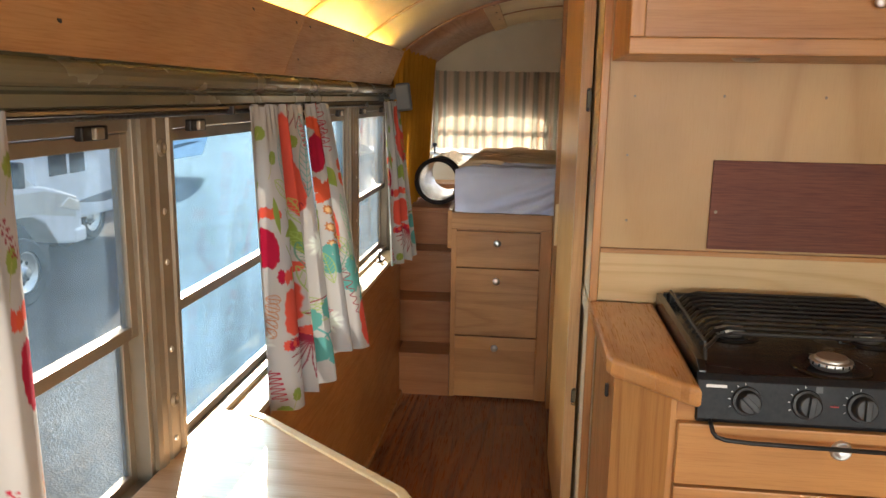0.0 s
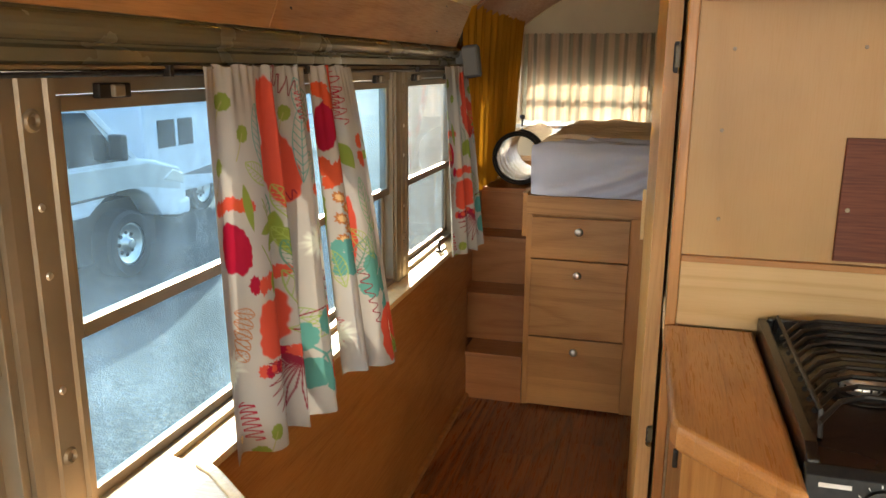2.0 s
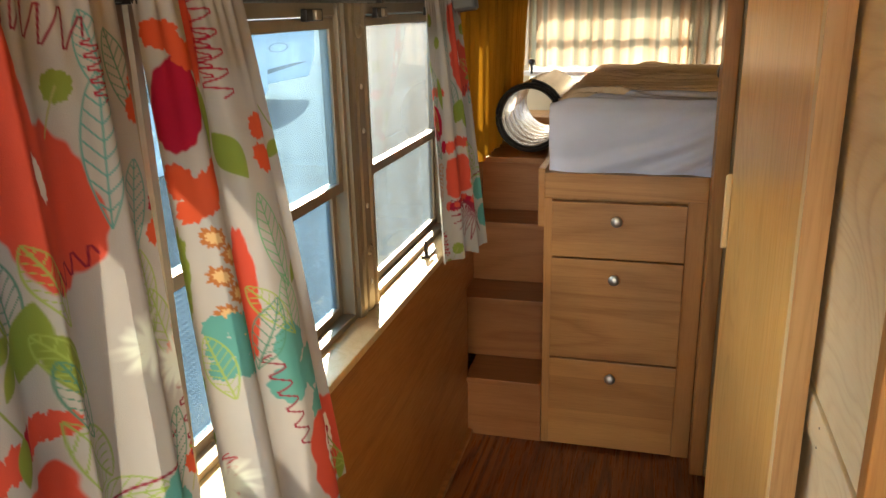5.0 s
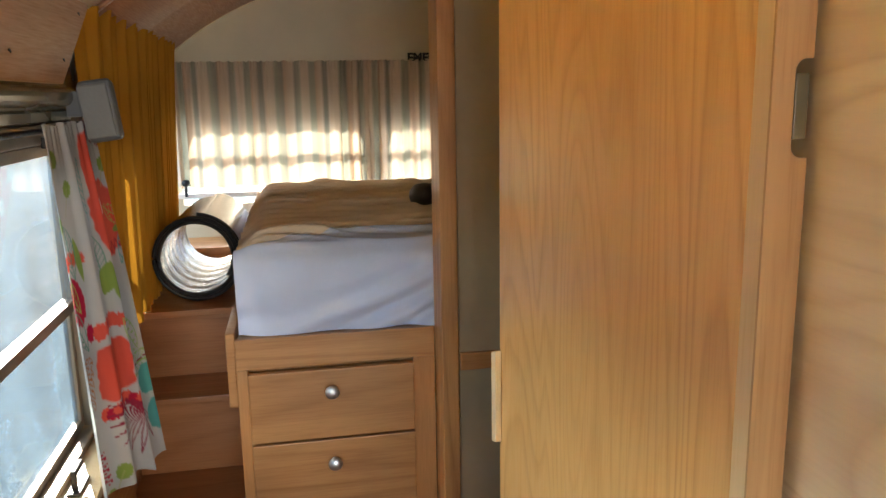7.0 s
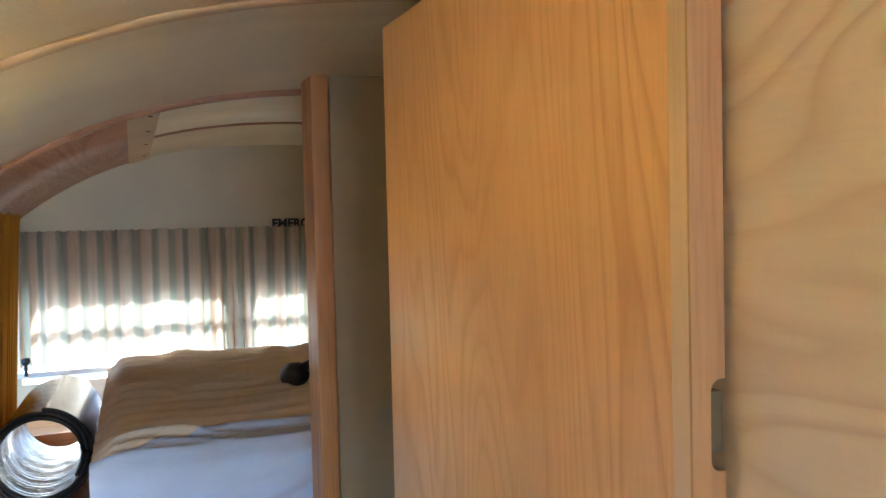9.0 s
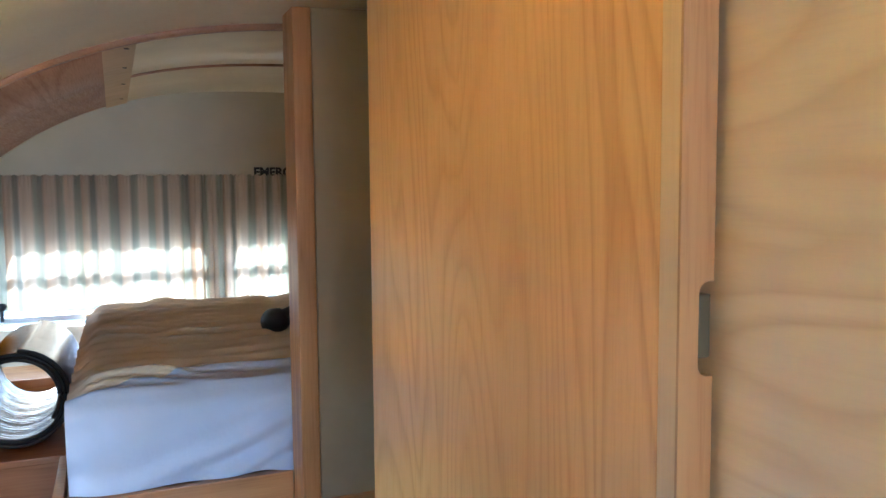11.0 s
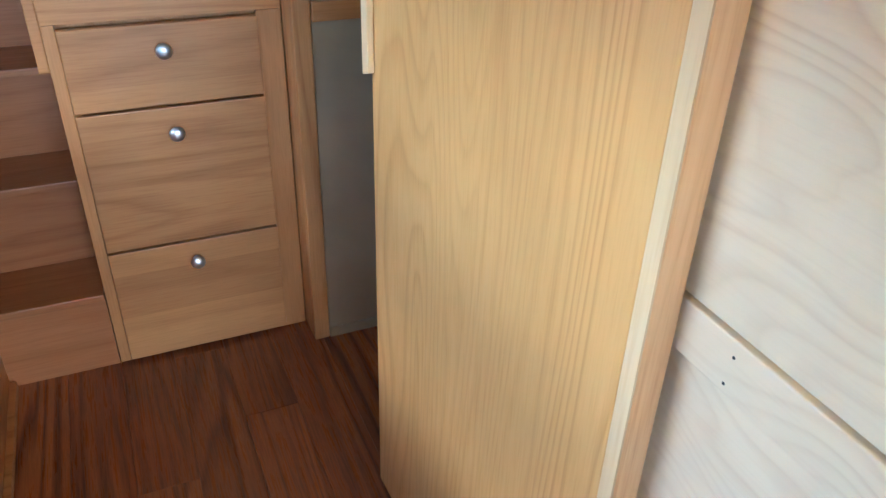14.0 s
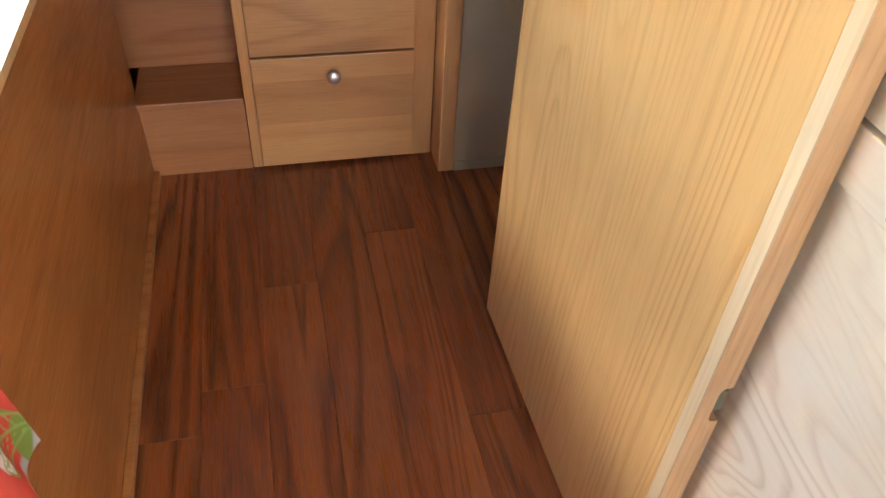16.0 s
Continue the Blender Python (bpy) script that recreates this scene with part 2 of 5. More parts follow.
PINK_PLY = wood("pinkish_plywood", (0.42, 0.235, 0.135), (0.36, 0.18, 0.10), (0.27, 0.125, 0.066), "y", 0.7, 0.45, 0.1, 0.5)
MAHOGANY = wood("mahogany", (0.21, 0.058, 0.026), (0.15, 0.036, 0.017), (0.07, 0.016, 0.009), "x", 1.3, 0.55, 0.0, 0.6)
COUNTER = wood("butcher_block", (0.62, 0.33, 0.13), (0.53, 0.255, 0.090), (0.37, 0.155, 0.048), "y", 0.7, 0.28, 0.35, 0.6, 0.45)
TABLE = wood("table_wood", (0.62, 0.42, 0.25), (0.54, 0.34, 0.19), (0.42, 0.25, 0.12), "x", 0.8, 0.35, 0.3, 0.6)
FLOOR_WOOD = wood("acacia_plank", (0.42, 0.145, 0.040), (0.22, 0.062, 0.020), (0.045, 0.013, 0.007), "y", 0.7, 0.27, 0.3, 1.0, 0.42, along=0.6)
CEILING_PLY = wood("varnished_ceiling_ply", (0.88, 0.76, 0.50), (0.86, 0.725, 0.46), (0.78, 0.63, 0.37), "x", 0.3, 0.33, 0.2, 0.3)
KHAKI = paint("khaki_paint", (0.42, 0.325, 0.185), 0.5, mottling=0.1)
REAR_PAINT = paint("grey_cream_paint", (0.54, 0.455, 0.31), 0.5, mottling=0.06)
OLIVE = paint("olive_enamel", (0.15, 0.135, 0.085), 0.26, 0.0, 0.06, coat=0.3, relief=0.0)
BRONZE = paint("bronze_window_frame", (0.29, 0.235, 0.17), 0.38, 0.45, 0.14, 8.0, 0.06)
DARK_METAL = paint("dark_metal", (0.035, 0.03, 0.028), 0.4, 0.7, 0.1)
BLACK = paint("black_plastic", (0.012, 0.012, 0.013), 0.45, 0.0, 0.1)
ENAMEL = paint("black_enamel", (0.006, 0.006, 0.007), 0.25, 0.0, 0.1, coat=0.1, relief=0.0)
PANEL_BLUE = paint("dark_control_panel", (0.003, 0.005, 0.008), 0.6, 0.0, 0.1)
CHROME = paint("brushed_nickel", (0.70, 0.69, 0.67), 0.40, 1.0, 0.06)
BURNER = paint("cast_burner", (0.55, 0.53, 0.50), 0.4, 0.9, 0.12)
GREY_PLASTIC = paint("grey_plastic", (0.10, 0.105, 0.11), 0.5, mottling=0.05)
WHITE_INK = paint("white_print", (0.8, 0.8, 0.8), 0.6)
BLACK_INK = paint("black_print", (0.01, 0.01, 0.01), 0.6)
RED_INK = paint("red_print", (0.4, 0.03, 0.03), 0.6)
WHITE_BODY = paint("white_bodywork", (0.72, 0.73, 0.74), 0.3, coat=0.3)
TAN_BODY = paint("grey_beige_bodywork", (0.52, 0.51, 0.47), 0.35, coat=0.3)
TYRE = paint("tyre_rubber", (0.02, 0.02, 0.021), 0.8)
DARK_GLASS = paint("dark_vehicle_glass", (0.02, 0.026, 0.03), 0.08, coat=0.5, relief=0.0)
SHELL = paint("bus_shell", (0.55, 0.36, 0.06), 0.5)
GLASS = pane_glass("bluish_pane", (0.60, 0.79, 0.93), dirt=0.04, drops=0.28)
GLASS_GREY = pane_glass("greyish_pane", (0.68, 0.70, 0.71), dirt=0.03, drops=0.22)
GLASS_RIB_BLUE = pane_glass("ribbed_bluish_pane", (0.36, 0.52, 0.66), dirt=0.03, ribs=0.06, drops=0.25)
GLASS_RIB = pane_glass("ribbed_pane", (0.56, 0.58, 0.58), dirt=0.025, ribs=0.06, drops=0.35)
GLASS_CLEAR = pane_glass("rear_pane", (0.9, 0.93, 0.95), dirt=0.03)
FLORAL = cloth("floral_cotton", (1, 1, 1), 0.10, attribute="print")
GOLD = cloth("gold_cloth", (0.50, 0.225, 0.02), 0.10, crease=3.0)
BEIGE, FAWN, SAGE, SLATE = (0.62, 0.49, 0.37), (0.52, 0.37, 0.26), (0.36, 0.34, 0.255), (0.29, 0.265, 0.21)
STRIPE = cloth("striped_voile", (1, 1, 1), 0.24, stripes=[
    (0.0, BEIGE), (0.10, BEIGE), (0.13, SAGE), (0.20, SAGE), (0.22, FAWN), (0.30, BEIGE), (0.34, SLATE), (0.39, SLATE), (0.42, BEIGE),
    (0.56, BEIGE), (0.60, SAGE), (0.70, SLATE), (0.73, FAWN), (0.86, BEIGE), (0.90, SLATE), (0.96, SAGE), (1.0, BEIGE)])
WHITE_SHEET = cloth("white_sheet", (0.62, 0.66, 0.82), 0.0, crease=4.0)
TAN_SHEET = cloth("tan_sheet", (0.80, 0.65, 0.47), 0.0, crease=3.0)
FOIL = paint("quilted_foil", (0.5, 0.49, 0.48), 0.24, 1.0, 0.12, 14.0, 0.5)

# ---- building helpers ----


def mesh_of(name, bm, mat, smooth=False):
    me = bpy.data.meshes.new(name)
    bmesh.ops.recalc_face_normals(bm, faces=bm.faces)
    bm.to_mesh(me)
    bm.free()
    me.materials.append(mat)
    if smooth:
        for p in me.polygons:
            p.use_smooth = True
    return me


def thing(name, label, category, at=(0, 0, 0), group=""):
    """An Empty at a thing's base; its parts are made in world places."""
    ob = new(name)
    ob.location = at
    ob.empty_display_size = 0.05
    return tagged(ob, label, category, group)


def part(name, bm, mat, parent, label="", smooth=False):
    ob = new(name, mesh_of(name, bm, mat, smooth))
    ob.parent = parent
    if parent.type == "EMPTY":
        ob.matrix_parent_inverse = Matrix.Translation(parent.location).inverted()
    return tagged(ob, label)


def setting(name, bm, mat, label, category, smooth=False):
    return tagged(new(name, mesh_of(name, bm, mat, smooth)), label, category, kind="structure")


def solo(name, bm, mat, label, category, group="", smooth=False):
    return tagged(new(name, mesh_of(name, bm, mat, smooth)), label, category, group)


def box(x0, x1, y0, y1, z0, z1, bevel=0.0, bm=None, turn=None, segments=2):
    """A box between two corners with rounded edges; turn is a matrix about its middle."""
    b = bmesh.new()
    bmesh.ops.create_cube(b, size=1.0)
    bmesh.ops.scale(b, vec=(x1 - x0, y1 - y0, z1 - z0), verts=b.verts)
    if bevel:
        bmesh.ops.bevel(b, geom=b.edges[:], offset=bevel, segments=segments, affect="EDGES", profile=0.6)
    if turn:
        bmesh.ops.transform(b, matrix=turn, verts=b.verts)
    bmesh.ops.translate(b, vec=((x0 + x1) / 2, (y0 + y1) / 2, (z0 + z1) / 2), verts=b.verts)
    return joined(bm, b)


def joined(bm, b):
    if bm is None:
        return b
    me = bpy.data.meshes.new("t")
    b.to_mesh(me)
    b.free()
    bm.from_mesh(me)
    bpy.data.meshes.remove(me)
    return bm


def prism(outline, axis, lo, hi, bevel=0.0, bm=None):
    """An outline in a plane, drawn out along an axis. x: (y, z); y: (x, z); z: (x, y)."""
    b = bmesh.new()

    def at(p, h):
        return {"x": (h, p[0], p[1]), "y": (p[0], h, p[1]), "z": (p[0], p[1], h)}[axis]

    a = [b.verts.new(at(p, lo)) for p in outline]
    c = [b.verts.new(at(p, hi)) for p in outline]
    n = len(outline)
    b.faces.new(a)
    b.faces.new(c[::-1])
    for i in range(n):
        b.faces.new((a[i], c[i], c[(i + 1) % n], a[(i + 1) % n]))
    if bevel:
        bmesh.ops.recalc_face_normals(b, faces=b.faces)
        bmesh.ops.bevel(b, geom=b.edges[:], offset=bevel, segments=2, affect="EDGES", profile=0.6)
    return joined(bm, b)


def turned(profile, m, steps=28, bm=None):
    """A solid of revolution: (radius, height) pairs about z, laid at the pose m."""
    b = bmesh.new()
    rings = []
    for r, h in profile:
        if r < 1e-6:
            rings.append([b.verts.new((0, 0, h))])
        else:
            rings.append([b.verts.new((r * math.cos(2 * math.pi * i / steps), r * math.sin(2 * math.pi * i / steps), h)) for i in range(steps)])
    for p, q in zip(rings, rings[1:]):
        for i in range(steps):
            j = (i + 1) % steps
            f = [p[i % len(p)], p[j % len(p)], q[j % len(q)], q[i % len(q)]]
            f = list(dict.fromkeys(f))
            if len(f) > 2:
                b.faces.new(f)
    bmesh.ops.transform(b, matrix=m, verts=b.verts)
    return joined(bm, b)


def rod(points, radius, steps=10, bm=None):
    """A round bar through points."""
    b = bmesh.new()
    pts = [Vector(p) for p in points]
    rings = []
    for i, p in enumerate(pts):
        d = (pts[min(i + 1, len(pts) - 1)] - pts[max(i - 1, 0)]).normalized()
        q = d.to_track_quat("Z", "Y")
        rings.append([b.verts.new(p + q @ Vector((radius * math.cos(2 * math.pi * k / steps), radius * math.sin(2 * math.pi * k / steps), 0))) for k in range(steps)])
    for a, c in zip(rings, rings[1:]):
        for k in range(steps):
            b.faces.new((a[k], a[(k + 1) % steps], c[(k + 1) % steps], c[k]))
    b.faces.new(rings[0])
    b.faces.new(rings[-1])
    return joined(bm, b)


def grid_mesh(name, points, mat, uv=None, colours=None, thick=0.0):
    """A smooth sheet from an array of places, rows by columns."""
    r, c = points.shape[:2]
    me = bpy.data.meshes.new(name)
    idx = np.arange(r * c).reshape(r, c)
    f = np.stack([idx[:-1, :-1], idx[:-1, 1:], idx[1:, 1:], idx[1:, :-1]], -1).reshape(-1, 4)
    me.from_pydata(points.reshape(-1, 3).tolist(), [], f.tolist())
    me.materials.append(mat)
    me.polygons.foreach_set("use_smooth", np.ones(len(f), bool))
    if uv is not None:
        lay = me.uv_layers.new(name="UVMap")
        lay.data.foreach_set("uv", uv.reshape(-1, 2)[f.reshape(-1)].reshape(-1))
    if colours is not None:
        at = me.color_attributes.new("print", "FLOAT_COLOR", "POINT")
        at.data.foreach_set("color", np.concatenate([colours, np.ones((r, c, 1))], -1).reshape(-1))
    ob = new(name, me)
    if thick:
        so = ob.modifiers.new("thickness", "SOLIDIFY")
        so.thickness = thick
    return ob


def writing(name, text, m, size, mat, parent=None, label="", bold=0.0):
    cu = bpy.data.curves.new(name, "FONT")
    cu.body, cu.size, cu.extrude, cu.offset = text, size, 0.0006, bold
    ob = new("t", cu)
    bpy.context.view_layer.update()
    me = bpy.data.meshes.new_from_object(ob)
    bpy.data.objects.remove(ob)
    me.name = name
    me.transform(m)
    me.materials.clear()
    me.materials.append(mat)
    o = new(name, me)
    if parent is not None:
        o.parent = parent
        if parent.type == "EMPTY":
            o.matrix_parent_inverse = Matrix.Translation(parent.location).inverted()
    return tagged(o, label)


# ---- the bus: measures ----
WALL_X, WALL_OUT = -0.555, -0.605      # window wall, inner and outer face
RIGHT_X = 1.64
REAR_Y, FRONT_Y = 5.10, -3.9
MID_X = 0.52
SILL_Z, HEAD_Z = 0.715, 1.40
PITCH, POST_Y = 0.7575, 1.4325         # window posts
POST_W = 0.105
PANEL_X = -0.497                       # plywood below the windows


def roof(x, drop=0.0):
    return 1.893 - 0.25 * abs(x - MID_X) ** 3 - drop


def arch(y0, y1, drop, thick, x0=-0.62, x1=1.66, steps=44, bm=None):
    """A bent sheet that follows the roof between two places along the bus."""
    xs = [x0 + (x1 - x0) * i / steps for i in range(steps + 1)]
    outline = [(x, roof(x, drop)) for x in xs] + [(x, roof(x, drop) + thick) for x in xs[::-1]]
    return prism(outline, "y", y0, y1, 0.0, bm)


# floor sheet under the planks
setting("floor", box(-0.62, 1.66, FRONT_Y, REAR_Y, -0.06, -0.006), DARK_METAL, "dark subfloor under reddish brown wooden planks", "floor")

# ceiling: bent varnished sheets
setting("ceiling", arch(FRONT_Y, 3.755, 0.0, 0.012), CEILING_PLY, "curved cream varnished plywood bus ceiling", "ceiling", True)
setting("ceiling_rear", arch(3.755, REAR_Y, -0.006, 0.012), CEILING_PLY, "curved cream ceiling over the raised bed", "ceiling", True)
setting("roof_shell", arch(FRONT_Y - 0.02, REAR_Y + 0.06, -0.06, 0.02, -0.66, 1.70), SHELL, "painted metal bus roof", "roof", True)
setting("ceiling_edge_trim", arch(3.735, 3.758, 0.012, 0.034), PINK_PLY, "bent plywood edge across the curved ceiling", "trim", True)
for _y in (4.38,):
    setting("ceiling_batten", arch(_y, _y + 0.012, 0.0, 0.008), PINK_PLY, "thin dark batten across the curved ceiling", "trim", True)
for _y in (0.5, 1.35, 2.2, 2.95):
    setting("ceiling_batten", arch(_y, _y + 0.035, 0.005, 0.006, -0.60, 0.3), BIRCH, "bent wooden batten across the curved ceiling", "trim", True)

# shell walls
setting("wall_right", box(RIGHT_X, RIGHT_X + 0.06, FRONT_Y, REAR_Y, -0.06, 0.72), KHAKI, "plain wall of the bus beyond the kitchen", "wall")
setting("wall_right_top", box(RIGHT_X, RIGHT_X + 0.06, FRONT_Y, REAR_Y, 1.40, 1.70), KHAKI, "plain wall of the bus above the windows", "wall")
setting("wall_right_rear", box(RIGHT_X, RIGHT_X + 0.06, 0.1, REAR_Y, 0.72, 1.40), KHAKI, "plain wall of the bus beside the bathroom", "wall")
for _y in (-3.9, -3.3, -2.5, -1.7, -0.9, -0.1):
    setting("wall_right_post", box(RIGHT_X, RIGHT_X + 0.06, _y, _y + 0.14, 0.72, 1.40), KHAKI, "post between side windows", "wall")
setting("wall_front", box(-0.66, 1.70, FRONT_Y - 0.06, FRONT_Y, -0.06, 0.9), KHAKI, "plain front wall under the windshield", "wall")
setting("wall_front_top", box(-0.66, 1.70, FRONT_Y - 0.06, FRONT_Y, 1.75, 1.95), KHAKI, "plain front wall over the windshield", "wall")
setting("wall_left", box(WALL_OUT, WALL_X, FRONT_Y, REAR_Y, -0.06, SILL_Z - 0.012), OLIVE, "metal side wall of the bus below the windows", "wall")
setting("wall_left_top", box(WALL_OUT, WALL_X, FRONT_Y, REAR_Y, HEAD_Z, 1.64), OLIVE, "metal side wall of the bus above the windows", "wall")

# rear wall with two rounded panes behind the curtain
RX = [(-0.535, 0.16), (0.24, 0.92), (1.0, 1.55)]
RZ0, RZ1 = 1.02, 1.352


def rear_wall():
    bm = box(-0.66, 1.70, REAR_Y, REAR_Y + 0.05, -0.06, RZ0)
    box(-0.66, 1.70, REAR_Y, REAR_Y + 0.05, RZ1, 1.95, bm=bm)
    edges = [-0.66] + [v for p in RX for v in p] + [1.70]
    for a, b in zip(edges[0::2], edges[1::2]):
        box(a, b, REAR_Y, REAR_Y + 0.05, RZ0, RZ1, bm=bm)
    for a, b in RX:  # rounded upper corners
        for x, s in ((a, 1), (b, -1)):
            r = 0.075
            pts = [(x, RZ1)] + [(x + s * (r - r * math.cos(t)), RZ1 - r + r * math.sin(t)) for t in [i * math.pi / 2 / 7 for i in range(8)]]
            prism(pts, "y", REAR_Y + 0.001, REAR_Y + 0.049, 0, bm)
    return bm


setting("wall_rear", rear_wall(), REAR_PAINT, "grey cream painted rear wall with rounded windows", "wall")
for _k, (_a, _b) in enumerate(RX):
    _p = setting("window_rear_%d" % (_k + 1), box(_a, _b, REAR_Y + 0.02, REAR_Y + 0.024, RZ0, RZ1), GLASS_CLEAR, "clear rear window pane behind a thin curtain", "window")
    _p.visible_shadow = False
    part("glazing_bar", box(_a, _b, REAR_Y + 0.012, REAR_Y + 0.018, 1.212, 1.244), BRONZE, _p)
writing("exit_lettering", "EMERGENCY EXIT", pose(0.376, REAR_Y - 0.004, 1.568, 90, 0, 0), 0.048, BLACK_INK, None, "black capital letters reading EMERGENCY EXIT on the rear wall", 0.0022)
tagged(bpy.data.objects["exit_lettering"], category="lettering")

# panelling in the left ceiling corner over the bed
def corner_panels():
    xs = [-0.60 + 0.47 * i / 14 for i in range(15)]
    o = [(x, roof(x, 0.0)) for x in xs] + [(x, roof(x, -0.005)) for x in xs[::-1]]
    return prism(o, "y", 3.76, 5.03)


setting("ceiling_corner_panel", corner_panels(), PINK_PLY, "pinkish plywood panel in the ceiling corner over the bed", "panel", True)
_b = prism([(x, roof(x, 0.004)) for x in (-0.15, -0.115, -0.08)] + [(x, roof(x, -0.0055)) for x in (-0.08, -0.115, -0.15)], "y", 3.76, 5.06)
_strip = setting("ceiling_strip", _b, BIRCH, "wooden strip screwed along the rear ceiling", "trim")
for _y in (3.83, 4.12, 4.45, 4.85):
    part("screw", turned([(0, 0.002), (0.005, 0.0015), (0.006, 0)], pose(-0.10, _y, roof(-0.10, 0.006), 180), 10), DARK_METAL, _strip)


def gusset():
    """Arched corner plate under the ceiling at the rear wall."""
    up = [(x, roof(x, 0.0)) for x in [-0.58 + 0.42 * i / 16 for i in range(17)]]
    lo = [(-0.58 + 0.42 * (1 - math.cos(t)) ** 0.9, 1.57 + 0.255 * math.sin(t)) for t in [i * math.pi / 2 / 16 for i in range(17)]]
    return prism(up + lo[::-1], "y", 4.985, 5.01)


setting("corner_plate", gusset(), PINK_PLY, "arched reddish plywood corner plate at the rear ceiling", "trim")

# ---- window wall ----
POSTS = [POST_Y + PITCH * k for k in range(-6, 6)]


def ridge_post(y):
    w = POST_W / 2
    o = []
    for i, d in ((-w, 0.0), (-w + 0.012, 0.004), (-w + 0.03, 0.004), (-w + 0.034, 0.0), (-0.012, 0.0), (-0.008, 0.004), (0.022, 0.004), (0.026, 0.0), (0.036, 0.0), (0.04, 0.005), (w, 0.005)):
        o.append((WALL_X + 0.006 + d, y + i))
    o += [(WALL_OUT, y + w), (WALL_OUT, y - w)]
    return prism(o, "z", SILL_Z - 0.01, HEAD_Z)


for _k, _y in enumerate(POSTS):
    if _y + 0.06 > REAR_Y:
        continue
    _post = tagged(new("window_post", mesh_of("window_post", ridge_post(_y), BRONZE)), "ribbed bronze metal post between bus windows", "window post", "window posts", "structure")
    _sx = pose(WALL_X + 0.008, _y + 0.008, 0, 0, 90, 0)
    part("grommet", turned([(0.005, 0.003), (0.009, 0.007), (0.0125, 0.007), (0.015, 0.004), (0.016, 0)], pose(0, 0, 1.322) @ _sx, 20), BRONZE, _post)
    part("grommet", turned([(0.005, 0.003), (0.008, 0.007), (0.0105, 0.007), (0.013, 0.003), (0.014, 0)], pose(0, 0, 0.856) @ _sx, 20), BRONZE, _post)
    for _z in (1.21, 1.118, 0.955, 0.78):
        part("screw", turned([(0, 0.004), (0.0045, 0.0045), (0.0062, 0.002), (0.007, 0)], pose(0, 0, _z) @ _sx, 12), CHROME, _post)


def frame_rect(y0, y1, z0, z1, w, x0, x1, bevel=0.002):
    bm = box(x0, x1, y0, y0 + w, z0, z1, bevel)
    box(x0, x1, y1 - w, y1, z0, z1, bevel, bm)
    box(x0, x1, y0 + w, y1 - w, z1 - w, z1, bevel, bm)
    box(x0, x1, y0 + w, y1 - w, z0, z0 + w, bevel, bm)
    return bm


def bus_window(y0, y1, ribbed, blue):
    """A two-sash bus window between two posts."""
    upper = GLASS if blue else GLASS_GREY
    lower = (GLASS_RIB_BLUE if blue else GLASS_RIB) if ribbed else upper
    win = thing("side_window", "two-sash bronze bus window with %s dirty glass" % ("bluish" if blue else "greyish"), "window", (WALL_X, (y0 + y1) / 2, SILL_Z), "side windows")
    win["kind"] = "structure"
    part("outer_frame", frame_rect(y0, y1, SILL_Z, HEAD_Z, 0.014, WALL_OUT + 0.006, WALL_X - 0.002), BRONZE, win)
    head = part("head_rail", box(WALL_OUT + 0.01, WALL_X - 0.008, y0 + 0.014, y1 - 0.014, 1.352, 1.386, 0.003), BRONZE, win)
    part("track", box(WALL_X - 0.012, WALL_X + 0.002, y0 + 0.016, y1 - 0.016, 1.377, 1.383, 0.001), DARK_METAL, head)
    for yy in (y0 + 0.13, y1 - 0.13):
        part("latch", box(WALL_X - 0.01, WALL_X + 0.004, yy - 0.035, yy + 0.035, 1.344, 1.366, 0.003), DARK_METAL, head, "dark spring latch")
        part("thumb_tab", box(WALL_X + 0.002, WALL_X + 0.012, yy - 0.012, yy + 0.012, 1.346, 1.364, 0.003), BRONZE, head)
    up = part("upper_sash", frame_rect(y0 + 0.012, y1 - 0.012, 1.002, 1.350, 0.022, WALL_X - 0.03, WALL_X - 0.012), BRONZE, win)
    g = part("pane", box(WALL_X - 0.022, WALL_X - 0.018, y0 + 0.034, y1 - 0.034, 1.024, 1.328), upper, up)
    g.visible_shadow = False
    lo = part("lower_sash", frame_rect(y0 + 0.012, y1 - 0.012, SILL_Z + 0.012, 1.018, 0.020, WALL_X - 0.047, WALL_X - 0.031), BRONZE, win)
    g = part("pane", box(WALL_X - 0.041, WALL_X - 0.037, y0 + 0.032, y1 - 0.032, SILL_Z + 0.032, 0.998), lower, lo)
    g.visible_shadow = False
    return win


for _a, _b in zip(POSTS, POSTS[1:]):
    if _b < 5.0:
        bus_window(_a + POST_W / 2, _b - POST_W / 2, _a > 2.1, 1.2 < _a < 2.5)

# small catch on the ledge of the last window
_c = thing("window_catch", "small dark metal window catch on the ledge", "catch", (-0.53, 3.36, 0.716))
part("base", box(-0.545, -0.52, 3.325, 3.40, 0.7165, 0.723, 0.002), DARK_METAL, _c)
part("lever", box(-0.538, -0.528, 3.34, 3.352, 0.722, 0.758, 0.003), DARK_METAL, _c)
part("lever", box(-0.538, -0.528, 3.34, 3.395, 0.75, 0.76, 0.003), DARK_METAL, _c)

# ledge and plywood below
setting("window_ledge", box(WALL_X - 0.02, PANEL_X + 0.006, FRONT_Y, 3.60, SILL_Z - 0.018, SILL_Z, 0.003), EDGE_WOOD, "pale wooden window ledge", "ledge")
_pl = setting("wall_panel_left", box(PANEL_X - 0.012, PANEL_X, FRONT_Y, 3.655, 0.0, SILL_Z - 0.019), WALL_PLY, "honey brown plywood panel below the windows", "wall")
